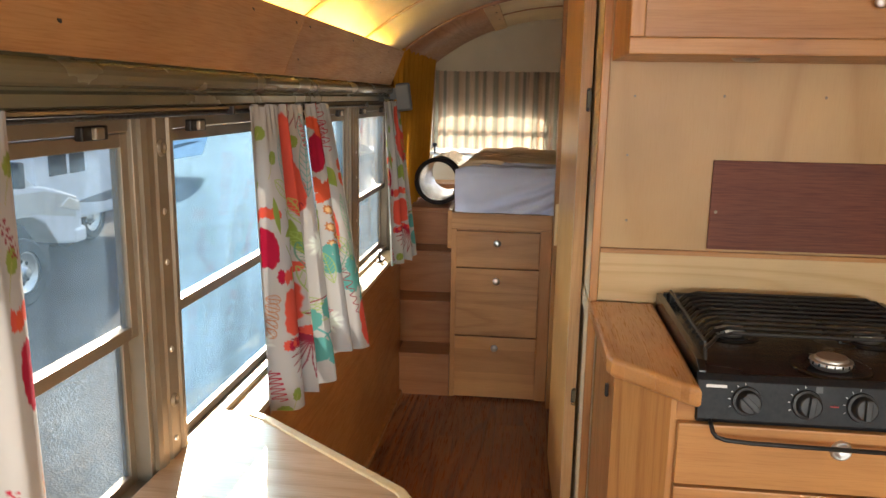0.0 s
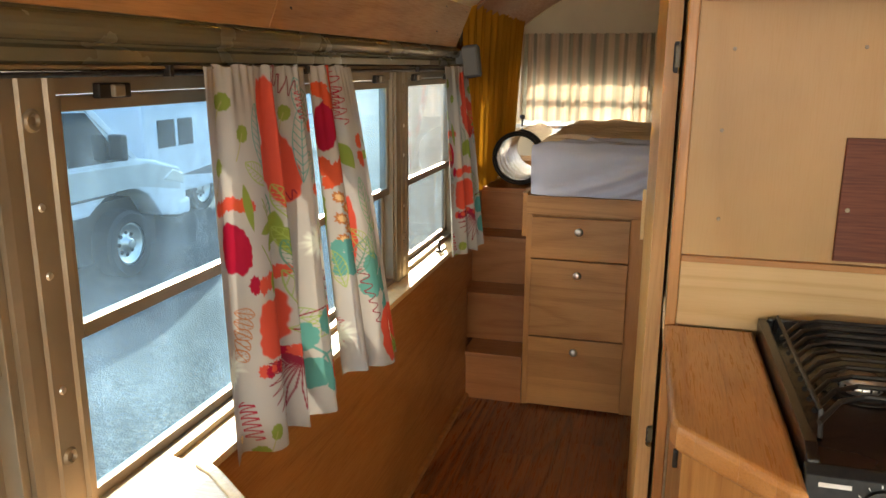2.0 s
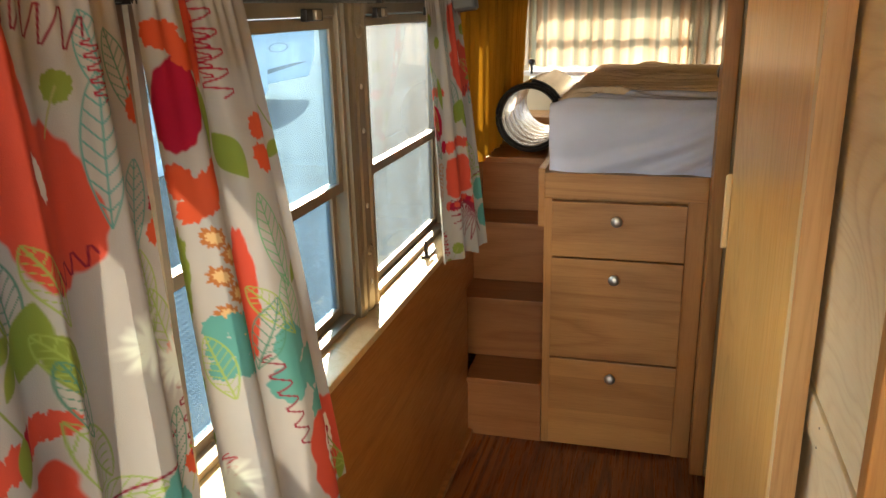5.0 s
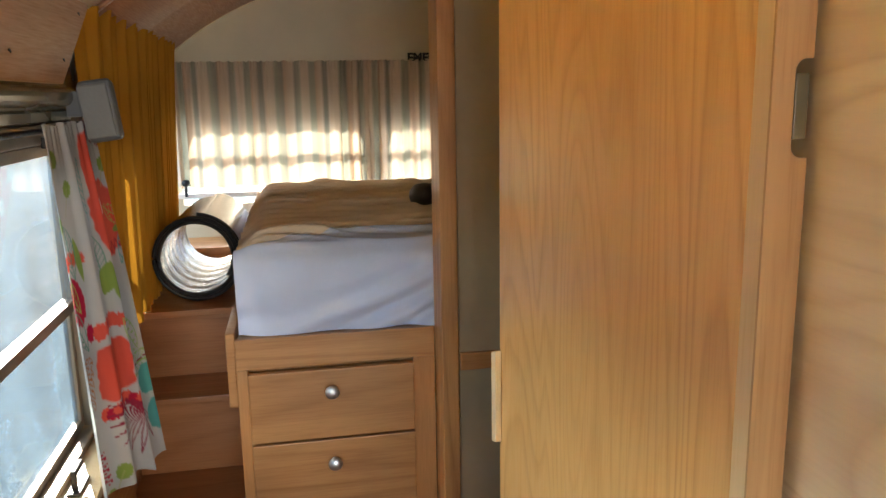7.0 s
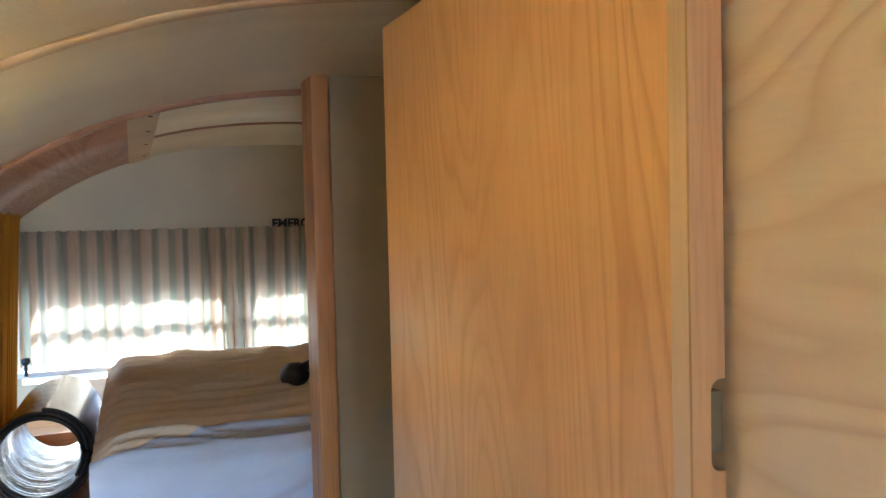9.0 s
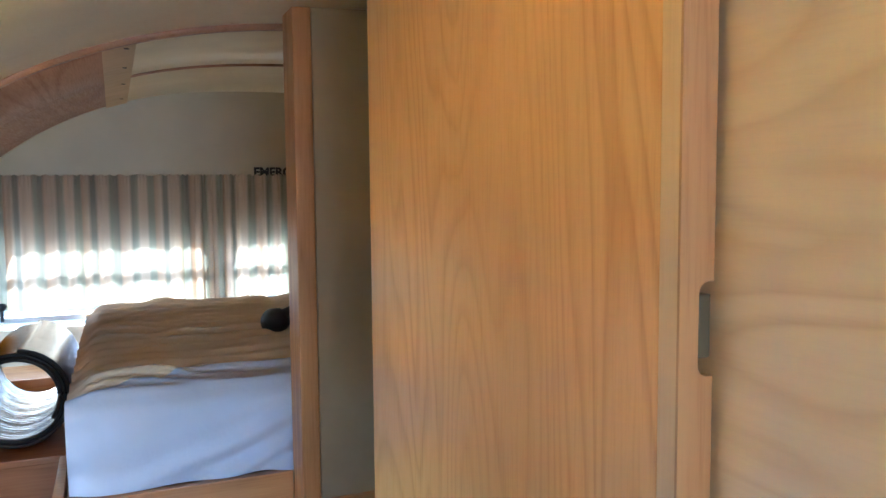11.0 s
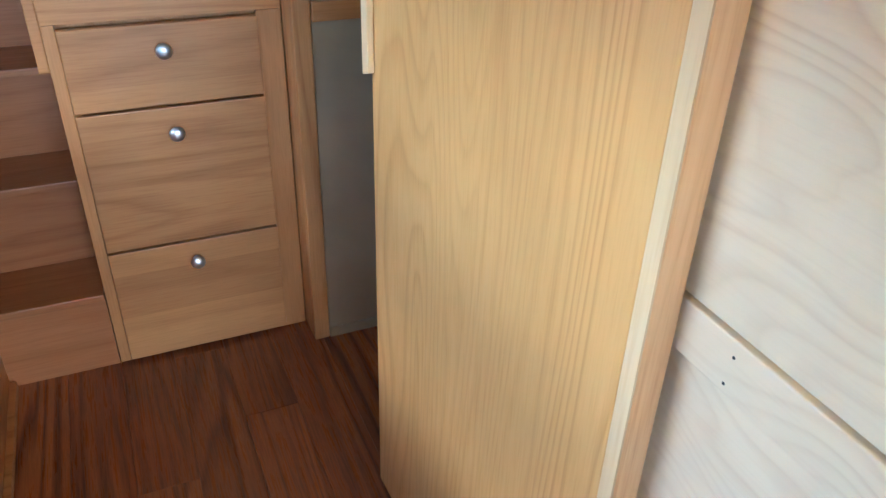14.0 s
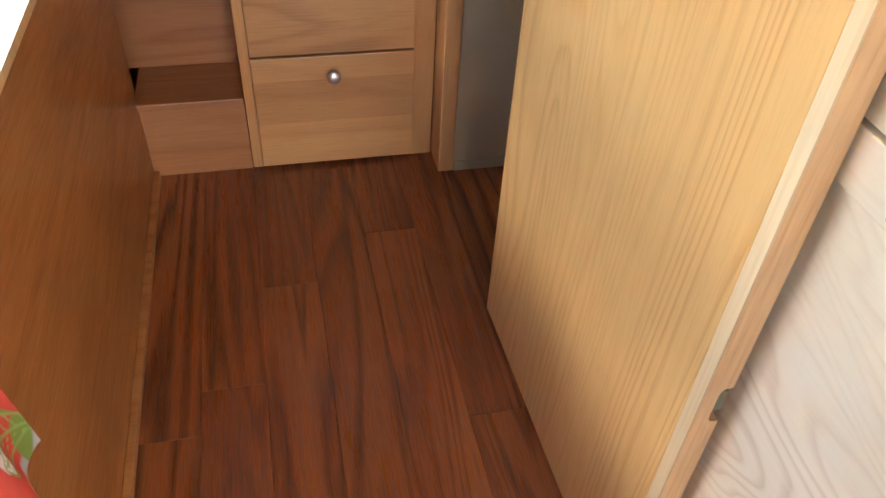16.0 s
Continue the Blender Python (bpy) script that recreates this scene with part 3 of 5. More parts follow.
setting("baseboard", box(PANEL_X, PANEL_X + 0.016, FRONT_Y, 3.64, 0.0, 0.022, 0.003), ALDER, "small wooden skirting at the floor", "baseboard")

# olive header rail over the windows
def header_rail():
    o = [(WALL_X, 1.392), (-0.536, 1.392), (-0.530, 1.396), (-0.529, 1.412), (-0.536, 1.417), (-0.536, 1.421)]
    for i in range(9):
        t = -math.pi / 2 + math.pi * i / 8
        o.append((-0.532 + 0.018 * math.cos(t), 1.440 + 0.019 * math.sin(t)))
    o += [(-0.534, 1.464), (-0.534, 1.50), (WALL_X, 1.50)]
    return o


for _a, _b in ((FRONT_Y, 2.74), (2.743, 3.58)):
    setting("header_rail", prism(header_rail(), "y", _a, _b), OLIVE, "glossy olive metal rail above the bus windows", "rail")
setting("header_lip", prism([(-0.54, 1.3905), (-0.522, 1.3905), (-0.519, 1.386), (-0.54, 1.386)], "y", FRONT_Y, 3.55), BRONZE, "thin metal lip under the header rail", "rail")


def valance(y0, y1):
    o = [(-0.522, 1.462), (-0.510, 1.462), (-0.452, 1.602), (-0.464, 1.602)]
    return prism(o, "y", y0, y1, 0.0015)


for _a, _b in ((FRONT_Y, 0.55), (0.552, 2.02), (2.022, 3.475)):
    _v = solo("valance_panel", valance(_a, _b), VALANCE_PLY, "slanted brown plywood valance above the windows", "valance", "valance panels")
    for _y in (_a + 0.06, (_a + _b) / 2 - 0.2, (_a + _b) / 2 + 0.4, _b - 0.05):
        for _h in (0.3, 0.86):
            if (_y * 7 + _h) % 1 > 0.25:
                part("screw", turned([(0, 0.001), (0.004, 0.0012), (0.0052, 0)], pose(-0.510 + 0.058 * _h, _y, 1.462 + 0.14 * _h, 0, 67.5, 0), 10), DARK_METAL, _v)

# warm light strip behind the valance
_m, _nt, _bs = material("warm_led")
_bs.inputs["Emission Color"].default_value = (1.0, 0.68, 0.16, 1)
_bs.inputs["Emission Strength"].default_value = 9.0
_led = solo("light_strip", box(-0.50, -0.488, -1.0, 3.45, 1.575, 1.581), _m, "warm yellow light strip behind the valance", "light strip")
setting("valance_back", box(-0.535, -0.482, FRONT_Y, 3.47, 1.560, 1.574), VALANCE_PLY, "hidden ledge behind the valance", "ledge")

# grey loudspeaker at the end of the rail
_sp = thing("wall_speaker", "small grey plastic loudspeaker tilted under the valance", "speaker", (-0.46, 3.59, 1.35))
_t = Euler((radians(-4), radians(-7), radians(8))).to_matrix().to_4x4()
part("cabinet", box(-0.500, -0.437, 3.525, 3.595, 1.352, 1.470, 0.012, turn=_t, segments=3), GREY_PLASTIC, _sp)
part("grille", box(-0.495, -0.442, 3.520, 3.528, 1.36, 1.462, 0.003, turn=_t), paint("grey_mesh", (0.15, 0.15, 0.148), 0.6, relief=0.4), _sp)
part("bracket", box(-0.53, -0.49, 3.55, 3.58, 1.40, 1.45, 0.003), GREY_PLASTIC, _sp)

# ---- curtain rods and curtains ----
_rod = solo("curtain_rod", rod([(-0.528, FRONT_Y + 0.3, 1.380), (-0.528, 3.60, 1.380)], 0.005), DARK_METAL, "thin dark curtain rod along the windows", "curtain rod", smooth=True)
for _y in (0.2, 1.70, 2.20, 3.02, 3.57):
    part("rod_bracket", box(-0.545, -0.512, _y - 0.005, _y + 0.005, 1.374, 1.392, 0.001), DARK_METAL, _rod)


class Print:
    """A cotton print drawn on a grid of places (u across, v down, in metres of cloth)."""

    def __init__(self, u, v, ground, seed):
        self.u, self.v = u, v
        self.c = np.empty(u.shape + (3,))
        self.c[:] = ground
        self.rng = np.random.RandomState(seed)
        self.n = np.sin(u * 310 + 1.3 * np.sin(v * 170)) * 0.5 + np.sin(v * 270 + 1.1 * np.sin(u * 210)) * 0.5

    def lay(self, mask, colour, amount=1.0):
        k = np.clip(mask, 0, 1)[..., None] * amount
        self.c = self.c * (1 - k) + np.array(colour) * k

    def local(self, x, y, turn):
        a = math.radians(turn)
        du, dv = self.u - x, self.v - y
        return du * math.cos(a) + dv * math.sin(a), -du * math.sin(a) + dv * math.cos(a)

    def blob(self, x, y, a, b, turn, colour, rough=0.06, power=2.0, edge=0.05):
        a, b = a * 1.2, b * 1.15
        p, q = self.local(x, y, turn)
        th = np.arctan2(q / b, p / a)
        d = (np.abs(p / a) ** power + np.abs(q / b) ** power) ** (1 / power)
        d = d + rough * (np.sin(th * 9 + x * 90) * 0.6 + np.sin(th * 17 + y * 70) * 0.4 + self.n * 0.5)
        self.lay((1 - d) / edge, colour)

    def leaf(self, x, y, length, width, turn, colour, veins=None, solid=True):
        p, q = self.local(x, y, turn)
        t = np.clip(p / length, 0, 1)
        half = width * np.sin(np.pi * t ** 0.85) ** 0.9
        inside = (half - np.abs(q)) * ((p > 0) & (p < length))
        if solid:
            self.lay(inside / 0.0016, colour)
        line = colour if not solid else veins
        if line is not None:
            self.lay((0.0016 - np.abs(np.abs(q) - half)) / 0.0012 * ((p > 0) & (p < length)), line)
            self.lay((0.0016 - np.abs(q)) / 0.0012 * ((p > 0) & (p < length)), line)
            s = np.abs(((p + np.abs(q) * 0.9) / (length / 9)) % 1 - 0.5)
            self.lay((s - 0.40) / 0.05 * (inside > 0.001), line)

    def stroke(self, pts, w, colour):
        for (x0, y0), (x1, y1) in zip(pts, pts[1:]):
            d = np.array([x1 - x0, y1 - y0])
            n = max(1e-6, float(np.hypot(*d)))
            du, dv = self.u - x0, self.v - y0
            t = np.clip((du * d[0] + dv * d[1]) / n ** 2, 0, 1)
            dist = np.hypot(du - t * d[0], dv - t * d[1])
            self.lay((w - dist) / (0.5 * w), colour)

    def scribble(self, x, y, length, amp, turn, turns, colour, w=0.0016):
        a = math.radians(turn)
        pts = []
        for i in range(turns * 6 + 1):
            s = i / (turns * 6)
            p, q = s * length, amp * math.sin(i * math.pi / 3)
            pts.append((x + p * math.cos(a) - q * math.sin(a), y + p * math.sin(a) + q * math.cos(a)))
        self.stroke(pts, w, colour)

    def fan(self, x, y, r, turn, spread, count, colour):
        for i in range(count):
            a = turn + spread * (i / (count - 1) - 0.5)
            e = (x + r * math.cos(math.radians(a)), y + r * math.sin(math.radians(a)))
            for s in (-3.2, 3.2):
                m = (x + 0.6 * r * math.cos(math.radians(a + s)), y + 0.6 * r * math.sin(math.radians(a + s)))
                self.stroke([(x, y), m, e], 0.0012, colour)


CORAL, CRIMSON, ORANGE, TEAL, GREEN, DKGREEN, MAROON, RUST, MINT, CREAM = (
    (0.60, 0.085, 0.055), (0.36, 0.010, 0.038), (0.60, 0.090, 0.040), (0.095, 0.31, 0.285), (0.22, 0.29, 0.06), (0.08, 0.24, 0.18), (0.24, 0.02, 0.045), (0.42, 0.15, 0.05), (0.45, 0.70, 0.62), (0.86, 0.80, 0.70))


def draw_print(u, v, seed, shift=0.0):
    """Poppies, pods, leaves, berries and scribbles on white; repeats every 0.68 m across."""
    p = Print((u + shift) % 0.68, v, (0.43, 0.415, 0.40), seed)
    # tall coral bloom
    p.blob(0.192, 0.115, 0.021, 0.085, -6, CORAL, 0.04, 2.6)
    p.blob(0.222, 0.195, 0.046, 0.068, -16, CORAL, 0.04, 2.8)
    p.blob(0.212, 0.165, 0.005, 0.020, -12, (0.84, 0.76, 0.70), 0.1)
    p.scribble(0.205, 0.262, 0.065, 0.010, -12, 4, MAROON)
    # squat coral pod with a frilled foot
    p.blob(0.135, 0.470, 0.045, 0.048, 3, CORAL, 0.04, 4.5)
    for i in range(9):
        p.blob(0.085 + 0.0135 * i, 0.542 + 0.003 * math.sin(i * 2), 0.010, 0.011, 0, CRIMSON if i % 2 else CORAL, 0.15)
    for i in range(6):
        p.blob(0.082 + 0.020 * i, 0.382 + 0.004 * math.sin(i * 1.7), 0.010, 0.015, 10 * i, CORAL if i % 3 else CRIMSON, 0.14)
    for i in range(5):
        p.leaf(0.075 - 0.004 * i, 0.435 + 0.022 * i, 0.03, 0.010, 190 + 12 * i, RUST, None, False)
    p.fan(0.195, 0.555, 0.105, 125, 140, 13, MAROON)
    # crimson fig and orange petals
    p.blob(0.05, 0.315, 0.026, 0.042, -12, CRIMSON, 0.06)
    for i in range(5):
        p.blob(0.015 + 0.018 * i, 0.238 + 0.004 * math.sin(2.1 * i), 0.010, 0.012, 25 * i, (CORAL, ORANGE)[i % 2], 0.14)
    # leaves
    p.leaf(0.130, 0.065, 0.12, 0.020, 86, TEAL, None, False)
    p.leaf(0.150, 0.215, 0.10, 0.018, 80, DKGREEN, None, False)
    p.leaf(0.300, 0.08, 0.15, 0.022, 96, TEAL, None, False)
    p.leaf(0.295, 0.02, 0.10, 0.018, 80, TEAL, None, False)
    p.leaf(0.160, 0.335, 0.07, 0.020, -70, GREEN)
    p.leaf(0.190, 0.300, 0.075, 0.020, 70, GREEN)
    p.leaf(0.075, 0.20, 0.09, 0.011, 80, GREEN)
    p.leaf(0.245, 0.47, 0.105, 0.026, -125, (0.26, 0.38, 0.10), None, False)
    p.leaf(0.290, 0.495, 0.105, 0.022, 178, (0.26, 0.38, 0.10), None, False)
    p.leaf(0.250, 0.530, 0.085, 0.020, -20, (0.30, 0.42, 0.10), None, False)
    p.stroke([(0.19, 0.500), (0.25, 0.492), (0.34, 0.470)], 0.002, MAROON)
    # teal berries
    for x, y, a, b in ((0.250, 0.535, 0.024, 0.027), (0.305, 0.510, 0.021, 0.026), (0.262, 0.610, 0.026, 0.028), (0.325, 0.560, 0.018, 0.026), (0.300, 0.630, 0.016, 0.022)):
        p.blob(x, y, a, b, 15, TEAL, 0.05)
    p.stroke([(0.250, 0.54), (0.285, 0.575), (0.300, 0.63)], 0.003, TEAL)
    p.stroke([(0.262, 0.60), (0.285, 0.575), (0.325, 0.56)], 0.0025, TEAL)
    # green buds on stems
    for x, y in ((0.05, 0.06), (0.085, 0.115), (0.03, 0.17), (0.26, 0.09), (0.07, 0.70), (0.10, 0.66), (0.37, 0.50), (0.40, 0.46), (0.40, 0.53)):
        p.blob(x, y, 0.012, 0.014, 20, GREEN, 0.08)
        p.stroke([(x, y), (x - 0.02, y + 0.045)], 0.0013, (0.36, 0.36, 0.14))
    p.scribble(0.05, 0.60, 0.075, 0.014, 80, 6, CRIMSON)
    p.scribble(0.20, 0.012, 0.10, 0.02, 20, 5, MAROON)
    # second half of the repeat
    p.blob(0.445, 0.13, 0.028, 0.05, 12, CRIMSON, 0.05)
    p.leaf(0.49, 0.10, 0.10, 0.018, 85, GREEN)
    p.leaf(0.515, 0.17, 0.07, 0.020, 60, GREEN)
    for i, (x, y) in enumerate(((0.44, 0.05), (0.47, 0.075), (0.43, 0.22), (0.46, 0.235), (0.48, 0.215), (0.445, 0.25), (0.60, 0.17), (0.595, 0.21))):
        p.blob(x, y, 0.022, 0.015, 30 * i, ORANGE, 0.12)
    p.blob(0.505, 0.05, 0.016, 0.055, 4, CORAL, 0.06)
    p.scribble(0.53, 0.01, 0.12, 0.022, 85, 5, CRIMSON)
    for i in range(6):
        p.blob(0.455 + 0.02 * (i % 2), 0.29 + 0.024 * i, 0.013, 0.011, 30, RUST, 0.2)
        p.blob(0.455 + 0.02 * (i % 2), 0.29 + 0.024 * i, 0.008, 0.006, 30, (0.66, 0.42, 0.20), 0.2)
    p.leaf(0.56, 0.25, 0.13, 0.022, 80, (0.13, 0.40, 0.20), None, False)
    p.leaf(0.575, 0.36, 0.10, 0.020, 92, (0.13, 0.40, 0.20), None, False)
    for i in range(9):
        p.blob(0.44 + 0.021 * (i % 3), 0.40 + 0.026 * (i // 3), 0.0125, 0.014, 0, TEAL, 0.1)
    p.blob(0.515, 0.38, 0.014, 0.08, 4, CORAL, 0.06)
    for x, y in ((0.56, 0.45), (0.595, 0.49), (0.55, 0.50), (0.60, 0.55)):
        p.blob(x, y, 0.022, 0.026, 30, TEAL, 0.06)
    p.stroke([(0.55, 0.47), (0.60, 0.54)], 0.0025, TEAL)
    p.scribble(0.53, 0.46, 0.14, 0.010, 80, 6, MAROON)
    p.blob(0.612, 0.62, 0.050, 0.058, 0, CORAL, 0.06, 3.0)
    p.blob(0.618, 0.615, 0.024, 0.028, 0, (0.80, 0.70, 0.64), 0.06, 3.5)
    for i in range(14):
        a = i * 2.4
        p.blob(0.618 + 0.0042 * math.sqrt(i) * math.cos(a) * 1.2, 0.615 + 0.0045 * math.sqrt(i) * math.sin(a) * 1.2, 0.005, 0.005, 0, CRIMSON, 0.1)
    p.blob(0.41, 0.33, 0.012, 0.05, 5, GREEN, 0.1)
    # scattered leaves, berries and pen lines
    for i in range(20):
        x, y, a = p.rng.uniform(0.0, 0.68), p.rng.uniform(0.03, 0.68), p.rng.uniform(50, 130)
        k = i % 4
        if k == 0:
            p.leaf(x, y, 0.10, 0.018, a, (TEAL, DKGREEN)[i % 8 == 0], None, False)
        elif k == 1:
            p.leaf(x, y, 0.045, 0.011, a + 40, GREEN)
            p.stroke([(x, y), (x - 0.03, y - 0.05)], 0.0016, GREEN)
        elif k == 2:
            p.leaf(x, y, 0.09, 0.016, a - 20, (0.30, 0.40, 0.10), None, False)
        else:
            p.scribble(x, y, 0.06, 0.010, a, 5, (MAROON, CRIMSON)[i % 8 == 3], 0.0014)
    # column of leaves and petals between the two halves
    for i in range(5):
        p.leaf(0.335 + 0.012 * (i % 2), 0.04 + 0.135 * i, 0.10, 0.017, 75 + 30 * (i % 2), (DKGREEN, TEAL, (0.30, 0.40, 0.10))[i % 3], None, False)
        p.blob(0.375, 0.10 + 0.13 * i, 0.016, 0.013, 40 * i, (ORANGE, CRIMSON)[i % 2], 0.12)
        p.blob(0.360, 0.125 + 0.13 * i, 0.011, 0.013, 40 * i, ORANGE, 0.12)
    p.scribble(0.36, 0.40, 0.12, 0.012, 85, 6, MAROON)
    # faint washes
    for x, y in ((0.36, 0.40), (0.02, 0.53), (0.42, 0.60), (0.30, 0.35)):
        p.blob(x, y, 0.03, 0.03, 0, (0.72, 0.78, 0.70), 0.2, 2.0, 0.5)
    return np.clip(p.c, 0, 1)


def curtain(name, label, top, bottom, z_top, z_low, folds, width, mat, seed, depth=0.018, flare=0.6, shift=0.0, out=0.0, cols=260, rows=200, sag=(0.0, 0.0), printed=True, category="curtain", wave=0.05):
    """Cloth gathered on a rod: (x, y) ends at the rod and at the hem; folds deepen downwards; sag lifts or drops the hem's two ends."""
    rng = random.Random(seed)
    s = np.linspace(0, 1, cols)[None, :]
    t = np.linspace(0, 1, rows)[:, None]
    ph = [rng.uniform(0, 6.28) for _ in range(6)]
    warp = s + wave * np.sin(2 * np.pi * 1.3 * s + ph[0]) + 0.5 * wave * np.sin(2 * np.pi * 2.9 * s + ph[1])
    big = np.sin(2 * np.pi * folds * warp + ph[2] + 0.5 * t * np.sin(5 * s + ph[4]))
    small = np.sin(2 * np.pi * folds * 2.6 * warp + ph[3])
    gather = np.exp(-t * 22)
    d = depth * ((0.35 + flare * t ** 0.7) * big + 0.16 * small * (1 - 0.8 * t)) + 0.004 * gather * np.sin(2 * np.pi * folds * 5 * s)
    a0, a1, b0, b1 = (np.array(p) for p in (*top, *bottom))
    e = t ** 0.9
    bx = (a0[0] * (1 - s) + a1[0] * s) * (1 - e) + (b0[0] * (1 - s) + b1[0] * s) * e
    by = (a0[1] * (1 - s) + a1[1] * s) * (1 - e) + (b0[1] * (1 - s) + b1[1] * s) * e
    along = np.array([b1[0] - b0[0], b1[1] - b0[1]])
    along = along / np.hypot(*along)
    nx, ny = along[1], -along[0]
    side = 0.15 * depth * np.cos(2 * np.pi * folds * warp + ph[2]) * t
    x = bx + nx * (d + out * np.sin(np.pi * t * 0.5)) + along[0] * side
    y = by + ny * (d + out * np.sin(np.pi * t * 0.5)) + along[1] * side
    hem = z_low + sag[0] * (1 - s) + sag[1] * s + 0.004 * np.sin(2 * np.pi * folds * 0.7 * warp + ph[5])
    z = z_top + (hem - z_top) * t + 0.003 * gather * np.cos(2 * np.pi * folds * 2.3 * warp)
    pts = np.stack(np.broadcast_arrays(x, y, z), -1)
    uu, vv = np.broadcast_arrays(s * width, t * (z_top - z_low))
    col = draw_print(uu, vv, seed, shift) if printed else None
    uv = np.stack([np.broadcast_to(s * width / 0.34, uu.shape), np.broadcast_to(t, uu.shape)], -1)
    ob = grid_mesh(name, pts, mat, uv, col)
    return tagged(ob, label, category, "floral curtains" if printed else "")


curtain("floral_curtain", "white cotton curtain printed with coral poppies, pushed along the rod", ((-0.510, 1.785), (-0.505, 2.160)), ((-0.478, 1.765), (-0.385, 2.055)), 1.391, 0.695, 3.3, 0.36, FLORAL, 3, 0.023, 0.7, 0.0, 0.0, 300, 400, (-0.02, 0.005))
curtain("floral_curtain", "narrow white curtain printed with red flowers and teal leaves", ((-0.508, 2.195), (-0.504, 2.425)), ((-0.412, 2.130), (-0.358, 2.365)), 1.391, 0.700, 2.1, 0.25, FLORAL, 5, 0.018, 0.7, 0.41, 0.0, 200, 400, (0.015, -0.015))
curtain("floral_curtain", "white floral curtain gathered at the end of the rod", ((-0.511, 3.310), (-0.507, 3.64)), ((-0.482, 3.325), (-0.385, 3.47)), 1.391, 0.700, 2.9, 0.24, FLORAL, 8, 0.014, 0.6, 0.02, 0.0, 160, 200, (0.0, 0.02))
curtain("floral_curtain", "white floral curtain beside the dinette table", ((-0.511, 0.60), (-0.511, 1.00)), ((-0.49, 0.60), (-0.485, 0.985)), 1.391, 0.735, 4.2, 0.44, FLORAL, 12, 0.018, 0.6, 0.30, 0.0, 200, 180)
curtain("gold_curtain", "long mustard gold curtain hanging beside the bunk", ((-0.522, 3.69), (-0.518, 4.96)), ((-0.530, 3.72), (-0.530, 4.84)), 1.63, 0.852, 17, 0.4, GOLD, 21, 0.062, -0.15, 0, 0, 420, 60, printed=False, wave=0.03)
_rr = solo("rear_curtain_rod", rod([(-0.555, 5.075, 1.556), (1.58, 5.075, 1.556)], 0.004), DARK_METAL, "thin rod over the rear window", "curtain rod", smooth=True)
curtain("striped_curtain", "thin beige and grey striped curtain across the rear window", ((-0.545, 5.05), (0.545, 5.05)), ((-0.545, 5.045), (0.545, 5.045)), 1.572, 1.095, 19, 1.5, STRIPE, 31, 0.018, 0.3, 0, 0, 520, 60, printed=False)
curtain("striped_curtain", "thin beige and grey striped curtain across the rear window", ((0.555, 5.05), (1.56, 5.05)), ((0.555, 5.045), (1.56, 5.045)), 1.572, 1.095, 17, 1.5, STRIPE, 32, 0.018, 0.3, 0, 0, 300, 40, printed=False)

# ---- bunk: chest, stairs, bed ----
CY = 3.65
_ch = thing("bunk_chest", "built-in alder chest with three drawers under the bunk", "chest", (0, CY + 0.3, 0))
part("carcass", box(-0.255, 0.207, CY + 0.018, REAR_Y - 0.05, 0.0, 0.868), ALDER_UP, _ch)
part("stile", box(-0.255, -0.231, CY, CY + 0.018, 0.0, 0.82, 0.002), ALDER_UP, _ch)
part("stile", box(0.153, 0.2055, CY, CY + 0.018, 0.0, 0.82, 0.002), ALDER_UP, _ch)
part("top_rail", box(-0.255, 0.2055, CY - 0.001, CY + 0.018, 0.8205, 0.893, 0.002), ALDER, _ch)
part("side_board", box(-0.278, -0.2565, CY + 0.03, CY + 0.30, 0.72, 0.90, 0.003), ALDER, _ch)
for _z0, _z1, _kz in ((0.644, 0.812, 0.762), (0.316, 0.638, 0.584), (0.012, 0.310, 0.262)):
    _d = part("drawer", box(-0.230, 0.152, CY - 0.016, CY + 0.003, _z0, _z1, 0.0025), ALDER, _ch)
    part("knob", turned([(0, 0.026), (0.006, 0.0256), (0.0115, 0.0238), (0.0155, 0.0205), (0.0168, 0.0175), (0.0155, 0.0145), (0.0085, 0.011), (0.007, 0.004), (0.010, 0)], pose(-0.042, CY - 0.016, _kz, 90, 0, 0), 24), CHROME, _d, "round brushed nickel knob", True)
setting("bunk_deck", box(-0.555, 1.62, 4.86, REAR_Y, 0.80, 0.888), ALDER, "plywood deck under the mattress", "deck")

_st = thing("bunk_stairs", "steep brown wooden steps up to the bunk", "stairs", (-0.38, 3.9, 0))
TREADS = ((0.212, 3.635, 3.83), (0.428, 3.80, 4.0), (0.645, 3.97, 4.17), (0.842, 4.14, 4.87))
for _k, (_z, _y0, _y1) in enumerate(TREADS):
    _zb = 0.0 if _k == 0 else TREADS[_k - 1][0]
    part("tread", box(-0.552 if _k else -0.505, -0.257, _y0, _y1, _z - 0.02, _z, 0.004), STAIR, _st)
    part("riser", box(-0.552 if _k else -0.50, -0.257, _y0 + 0.014, _y0 + 0.03, _zb + (0.0005 if _k else 0), _z - 0.0205), STAIR, _st)

# Liner added past ledge height to keep a sun patch off the floor.
setting("stair_side_panel", box(-0.5545, -0.5525, 3.66, 4.86, 0.0, 0.87), WALL_PLY, "brown plywood beside the bunk steps, carried up to block sun", "wall")
_post = solo("bunk_post", box(0.2075, 0.2465, 3.562, 3.66, 0.0, 1.905, 0.003), ALDER_UP, "tall alder post beside the bunk", "post")
setting("wall_bath", box(0.248, RIGHT_X, 3.567, 3.60, 0.0, 1.90), KHAKI, "khaki painted cross wall inside the bathroom", "wall")
